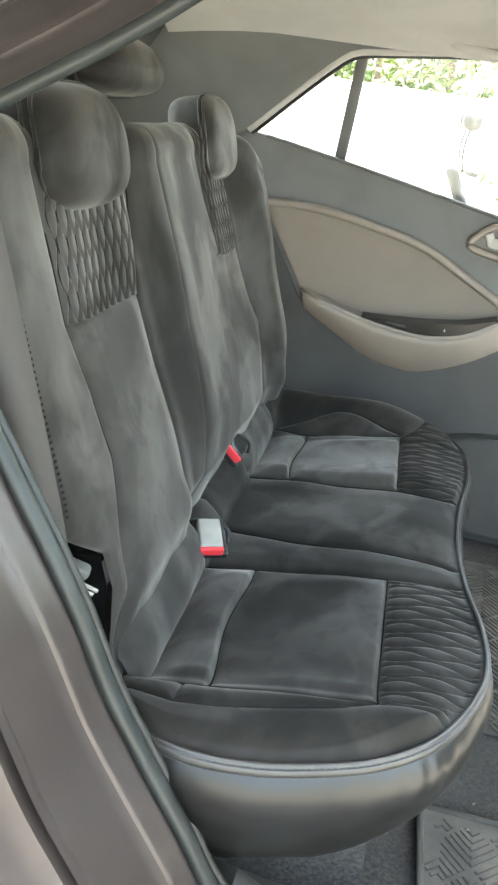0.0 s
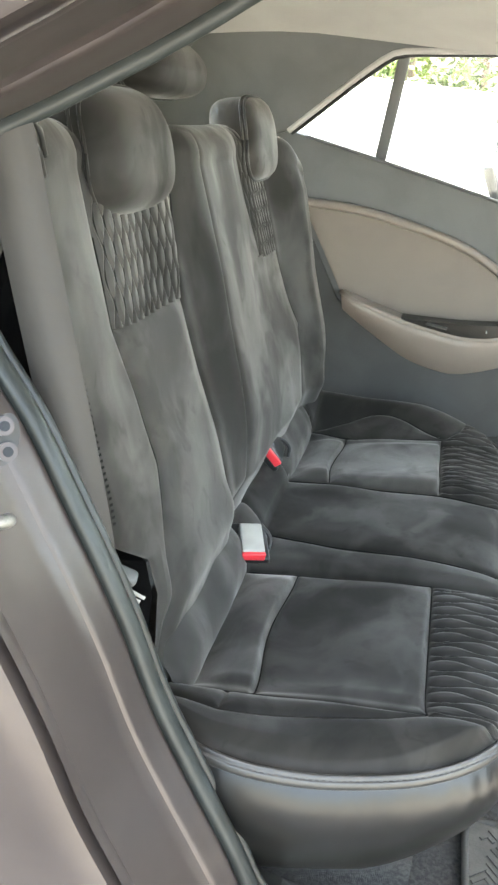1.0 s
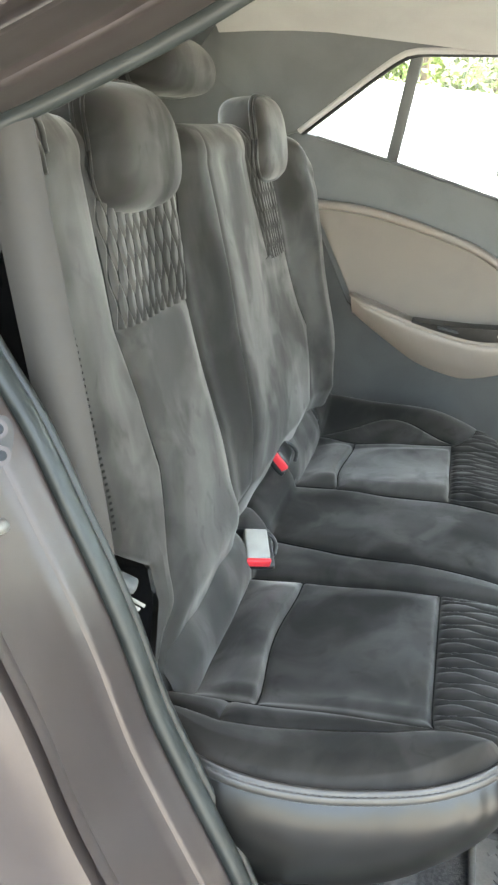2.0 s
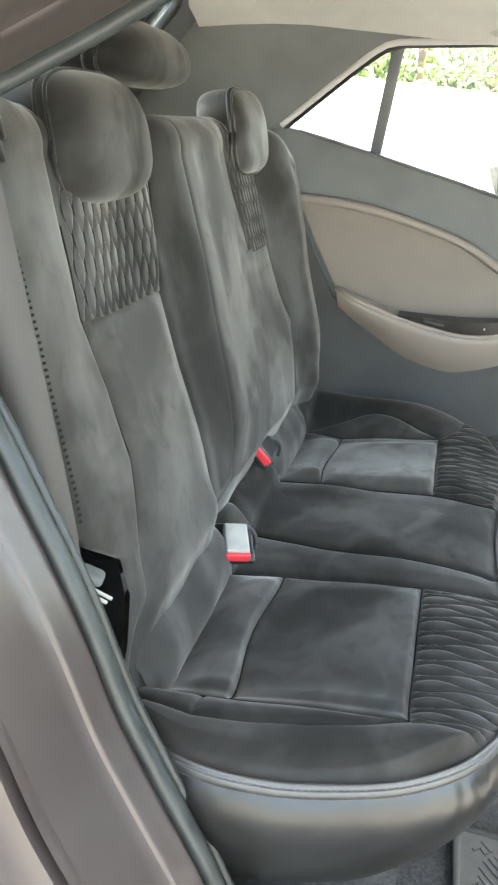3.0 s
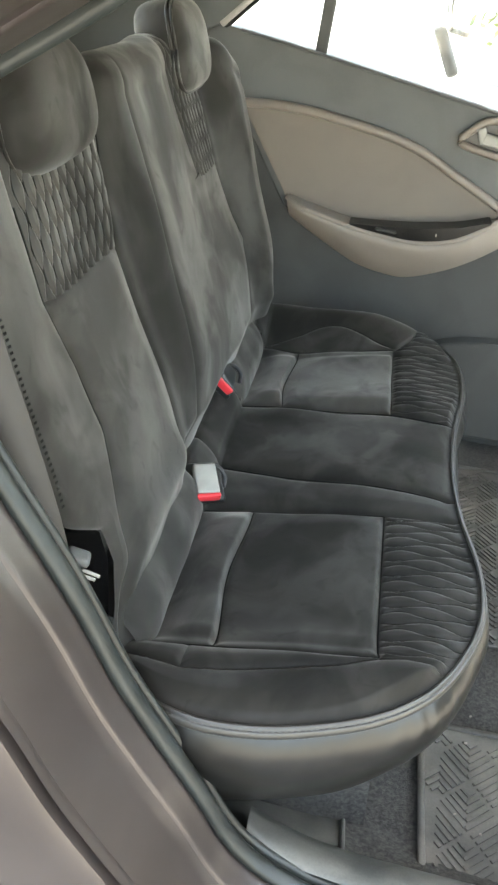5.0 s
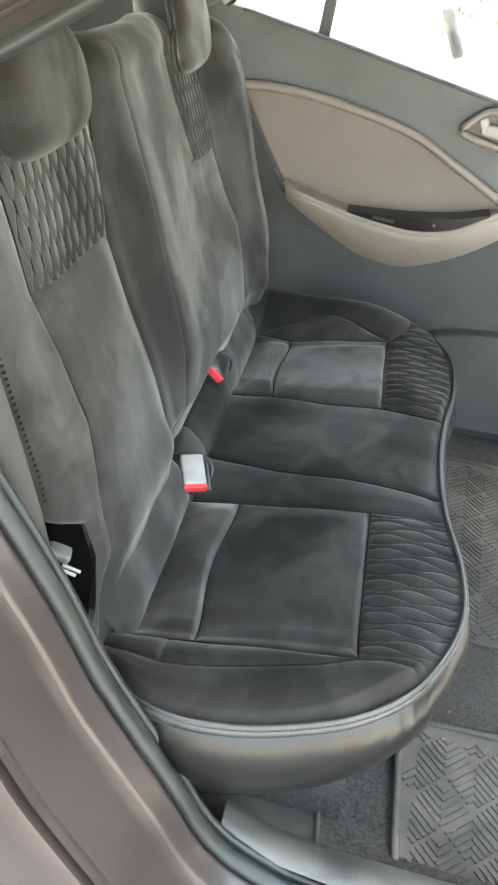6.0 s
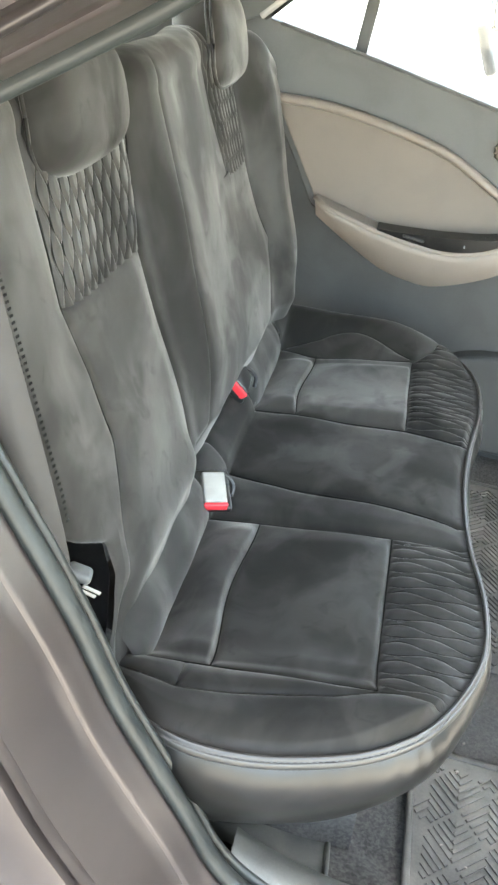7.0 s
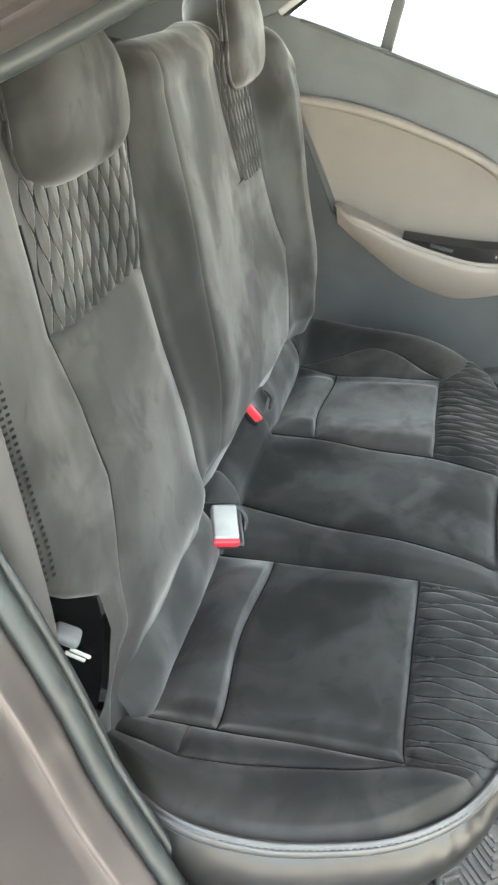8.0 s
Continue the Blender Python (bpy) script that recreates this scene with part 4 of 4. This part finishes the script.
jm = pose(-0.304, 0.573, 1.010, -14, -22, -50)
part("plate", disc(0.021, 0.011, 0.003, 0.0008, jm), DARK_TRIM, plug, smooth=False)
for k in (0, 1):
    screw = part("screw", disc(0.0075, 0.0075, 0.006, 0.001, jm @ pose(0.003, -0.003 + 0.006 * k, 0.010 - 0.019 * k)), PAINT, plug, smooth=False)
    part("socket", disc(0.004, 0.004, 0.002, 0.0003, jm @ pose(0.0065, -0.003 + 0.006 * k, 0.010 - 0.019 * k)), POCKET, screw, smooth=False)

# ---- floor ----
floor = part("floor", rounded_box(1.60, 1.46, 0.02, 0.004, pose(0.2, YC, 0.262)), CARPET)
tagged(floor, "dusty charcoal cabin carpet", "floor", kind="structure")
def riser(name, x0, x1, mat, label, wave):
    u, w = np.meshgrid(np.linspace(x0, x1, 40), np.linspace(0, 1, 14), indexing="ij")
    y = 0.79 + w * np.interp(u, [-0.1, 0.1, 0.22, 0.8], [0.16, 0.14, 0.07, 0.05])
    z = 0.274 + (np.interp(u, [-0.10, 0.05, 0.12, 0.8], [0.36, 0.315, 0.305, 0.30]) - 0.274) * (1 - smooth01(w * 1.1)) + wave * np.sin(u * 60 + w * 9)
    tagged(raw(name, np.stack([u, y, z], -1).reshape(-1, 3), grid_faces(40, 14), mat), label, "floor", kind="structure")


riser("sill_trim", -0.10, 0.098, SILL, "smooth dusty plastic trim inside the door sill", 0.0)
riser("carpet_riser", 0.098, 0.80, CARPET, "dusty carpet rising to the door sill", 0.002)
lip_w = np.linspace(0, 1, 20)
tagged(raw("sill_trim_edge", *tube(np.column_stack([np.full(20, 0.098), 0.79 + 0.14 * lip_w, 0.276 + 0.034 * (1 - smooth01(lip_w * 1.1))]), 0.004, 8), SILL), "rounded edge of the sill trim against the carpet", "trim", kind="structure")
under = raw("seat_base", [(-0.30, 0.83, 0.272), (0.13, 0.87, 0.272), (0.15, 1.88, 0.272), (-0.30, 1.90, 0.272), (-0.30, 0.83, 0.42), (0.12, 0.87, 0.42), (0.14, 1.88, 0.42), (-0.30, 1.90, 0.42)],
    [(0, 3, 2, 1), (4, 5, 6, 7), (0, 1, 5, 4), (1, 2, 6, 5), (2, 3, 7, 6), (3, 0, 4, 7)], CARPET, bench, smooth=False)


def floor_mat(x0, x1, y0, y1, z, label):
    top = thing("floor_mat", label, "floor mat", "rubber floor mats")
    part("base", rounded_box(x1 - x0, y1 - y0, 0.006, 0.002, pose((x0 + x1) / 2, (y0 + y1) / 2, z)), MAT, top)
    for a, b in (((x0, y0), (x0, y1)), ((x0, y1), (x1, y1))):
        raw("raised_edge", *tube([(a[0], a[1], z + 0.004), (b[0], b[1], z + 0.004)], 0.006, 8, 0.7), MAT, top)
    verts, faces = [], []
    cell, step, wide = 0.066, 0.0105, 0.0055
    ca, sa = math.cos(radians(40)), math.sin(radians(40))
    ox, oy = (x0 + x1) / 2, (y0 + y1) / 2
    for i in range(-9, 10):
        for j in range(-9, 10):
            turned = (i + j) % 2
            for k in range(5):
                o = 0.004 + k * step
                e = cell - 0.003
                for ax, ay, bx, by in ((o, o, e, o + wide), (o, o + wide, o + wide, e)):
                    if bx - ax < wide * 0.6 or by - ay < wide * 0.6:
                        continue
                    quad = []
                    for px, py in ((ax, ay), (bx, ay), (bx, by), (ax, by)):
                        if turned:
                            px, py = cell - px, cell - py
                        gx, gy = i * cell + px, j * cell + py
                        quad.append((ox + gx * ca - gy * sa, oy + gx * sa + gy * ca))
                    mx, my = sum(q[0] for q in quad) / 4, sum(q[1] for q in quad) / 4
                    if not (x0 + 0.016 < mx < x1 - 0.02 and y0 + 0.015 < my < y1 - 0.022):
                        continue
                    n = len(verts)
                    verts.extend((q[0], q[1], z + 0.002) for q in quad)
                    verts.extend((mx + (q[0] - mx) * 0.93, my + (q[1] - my) * 0.93, z + 0.0062) for q in quad)
                    faces.append((n + 4, n + 5, n + 6, n + 7))
                    faces.extend((n + q, n + (q + 1) % 4, n + 4 + (q + 1) % 4, n + 4 + q) for q in range(4))
    rib = raw("tread_ribs", verts, faces, MAT, top, smooth=False)
    rib["kind"] = "stuff"


floor_mat(0.215, 0.72, 0.66, 1.085, 0.279, "dusty black rubber floor mat with key pattern")
floor_mat(0.235, 0.72, 1.30, 1.93, 0.279, "dusty black rubber floor mat beyond the tunnel")
scrap = part("paper_scrap", rounded_box(0.030, 0.012, 0.002, 0.0006, pose(0.275, 0.765, 0.2875, 4, 0, 65), 1), material("yellow_paper", (0.75, 0.60, 0.05), 0.7))
tagged(scrap, "small yellow paper scrap on the floor mat", "paper scrap")
rng = random.Random(4)
for _ in range(16):
    x, y = rng.uniform(0.1, 0.5), rng.uniform(0.72, 1.7)
    s = rng.uniform(0.0015, 0.004)
    crumb = part("crumb", rounded_box(s * 1.6, s, s, s * 0.2, pose(x, y, 0.284 if x > 0.22 and y < 1.08 else 0.2725 + s / 2, 0, 0, rng.uniform(0, 90)), 1), TRIM_BEIGE)
    tagged(crumb, "pale crumb of dirt on the floor", "crumb", "crumbs on the floor")

# ---- outside ----
# Unseen roof and posts, added only to keep sun off car and ground.
added_canopy = part("added_canopy", rounded_box(1.9, 3.6, 0.08, 0.02, pose(0.60, 0.80, 2.75)), LINER)
tagged(added_canopy, "unseen roof added to shade the parked car", "roof", kind="structure")
for cx in (-0.3, 1.5):
    post = raw("added_canopy_post", *tube([(cx, -0.92, 0.0), (cx, -0.92, 2.72)], 0.05, 12), STONE)
    tagged(post, "unseen post added under the shade roof", "post", "canopy posts", kind="structure")
gm = bmesh.new()
bmesh.ops.create_grid(gm, x_segments=40, y_segments=40, size=150)
ground = part("ground", gm, GROUND)
tagged(ground, "pale dusty ground in bright sun", "ground", kind="structure")
rubble_v, rubble_f = [], []
for _ in range(260):
    x, y = rng.uniform(-6, 4), 5.6 + rng.uniform(-0.12, 0.12)
    s = rng.uniform(0.03, 0.10)
    k = len(rubble_v)
    for sx, sy, sz in ((-1, -1, 0), (1, -1, 0), (1, 1, 0), (-1, 1, 0), (-0.6, -0.6, 1), (0.7, -0.5, 1), (0.5, 0.6, 1), (-0.5, 0.6, 1)):
        rubble_v.append((x + s * sx * rng.uniform(0.7, 1), y + s * sy * rng.uniform(0.7, 1), s * sz * 0.9 - 0.005))
    rubble_f += [tuple(k + q for q in f) for f in ((0, 3, 2, 1), (4, 5, 6, 7), (0, 1, 5, 4), (1, 2, 6, 5), (2, 3, 7, 6), (3, 0, 4, 7))]
rubble = raw("rubble_row", rubble_v, rubble_f, STONE, None, smooth=False)
tagged(rubble, "row of broken stones along the ground", "stones", kind="stuff")


def bush(x, y, h, r, label):
    top = thing("tree", label, "tree", "trees beyond the car")
    trunk = curve([(x, y, 0), (x + 0.06, y, h * 0.35), (x - 0.04, y + 0.05, h * 0.7)], 12)
    raw("trunk", *tube(trunk, 0.07, 8), BARK, top)
    verts, faces = [], []
    clumps = [(x + rng.uniform(-r, r), y + rng.uniform(-r, r) * 0.6, h * rng.uniform(0.25, 1.0), rng.uniform(0.25, 0.5) * r) for _ in range(14)]
    for cx, cy, cz, cr in clumps:
        for _ in range(170):
            d = Vector((rng.gauss(0, 1), rng.gauss(0, 1), rng.gauss(0, 1))).normalized() * cr * rng.uniform(0.6, 1.05)
            a, b = Vector((rng.gauss(0, 1), rng.gauss(0, 1), rng.gauss(0, 1))).normalized(), Vector((rng.gauss(0, 1), rng.gauss(0, 1), rng.gauss(0, 1))).normalized()
            s = rng.uniform(0.05, 0.12)
            p = Vector((cx, cy, cz)) + d
            k = len(verts)
            verts += [p - a * s, p + b * s * 0.5, p + a * s, p - b * s * 0.5]
            faces.append((k, k + 1, k + 2, k + 3))
    crown = raw("crown", verts, faces, LEAF, top, smooth=False)


for k in range(11):
    bush(-8 + k * 1.7 + rng.uniform(-0.4, 0.4), 14.5 + rng.uniform(-0.8, 0.8), 3.6 + rng.uniform(-0.3, 0.6), 1.6, "green leafy tree in bright sun")
for k in range(4):
    bush(1.9 + k * 1.2, 11.5 + rng.uniform(-0.5, 0.5), 1.7, 0.9, "sunlit green bush beside the wall")
wall = part("boundary_wall", rounded_box(22.0, 0.20, 1.66, 0.02, pose(-9.6, 12.0, 0.82)), WHITE)
tagged(wall, "white painted boundary wall in bright sun", "wall", kind="structure")


def scooter(x, y):
    top = thing("scooter", "parked pale scooter with dark trim and round mirrors", "scooter")
    m = lambda px, py, pz, *r: pose(x + px, y + py, pz, *r)
    part("leg_shield", rounded_box(0.10, 0.36, 0.62, 0.04, m(0, 0, 0.68, 0, -14, 0)), WHITE, top)
    part("floorboard", rounded_box(0.50, 0.32, 0.10, 0.03, m(0.32, 0, 0.34)), BLACK, top)
    part("rear_body", rounded_box(0.75, 0.34, 0.36, 0.10, m(0.85, 0, 0.62)), WHITE, top)
    part("saddle", rounded_box(0.68, 0.28, 0.10, 0.04, m(0.82, 0, 0.83)), BLACK, top)
    part("handlebar_cover", rounded_box(0.16, 0.30, 0.16, 0.05, m(0.02, 0, 1.05)), WHITE, top)
    part("side_trim", rounded_box(0.060, 0.05, 0.24, 0.02, m(0.035, -0.16, 0.985, 0, -28, 0)), BLACK, top)
    for s in (-1, 1):
        raw("grip", *tube([tuple(m(0.04, s * 0.14, 1.08).translation), tuple(m(0.10, s * 0.34, 1.08).translation)], 0.016, 8), BLACK, top)
        stalk = curve([(x + 0.04, y + s * 0.2, 1.08), (x + 0.02, y + s * 0.24, 1.18), (x + 0.03, y + s * 0.25, 1.27)], 10)
        mirror = raw("mirror", *tube(stalk, 0.006, 6), BLACK, top)
        raw("mirror_head", *tube([(x + 0.036, y + s * 0.25 - 0.012, 1.315), (x + 0.028, y + s * 0.25 + 0.012, 1.315)], 0.046, 24), BLACK, mirror)
    for wx in (-0.10, 1.05):
        a = np.linspace(0, 2 * np.pi, 29)
        wheel = raw("wheel", *tube(np.column_stack([x + wx + 0.17 * np.cos(a), np.full(29, y), 0.21 + 0.17 * np.sin(a)]), 0.045, 8), BLACK, top)
        raw("rim", *tube([(x + wx, y - 0.05, 0.21), (x + wx, y + 0.05, 0.21)], 0.12, 20), STEEL, wheel)


scooter(0.18, 4.7)
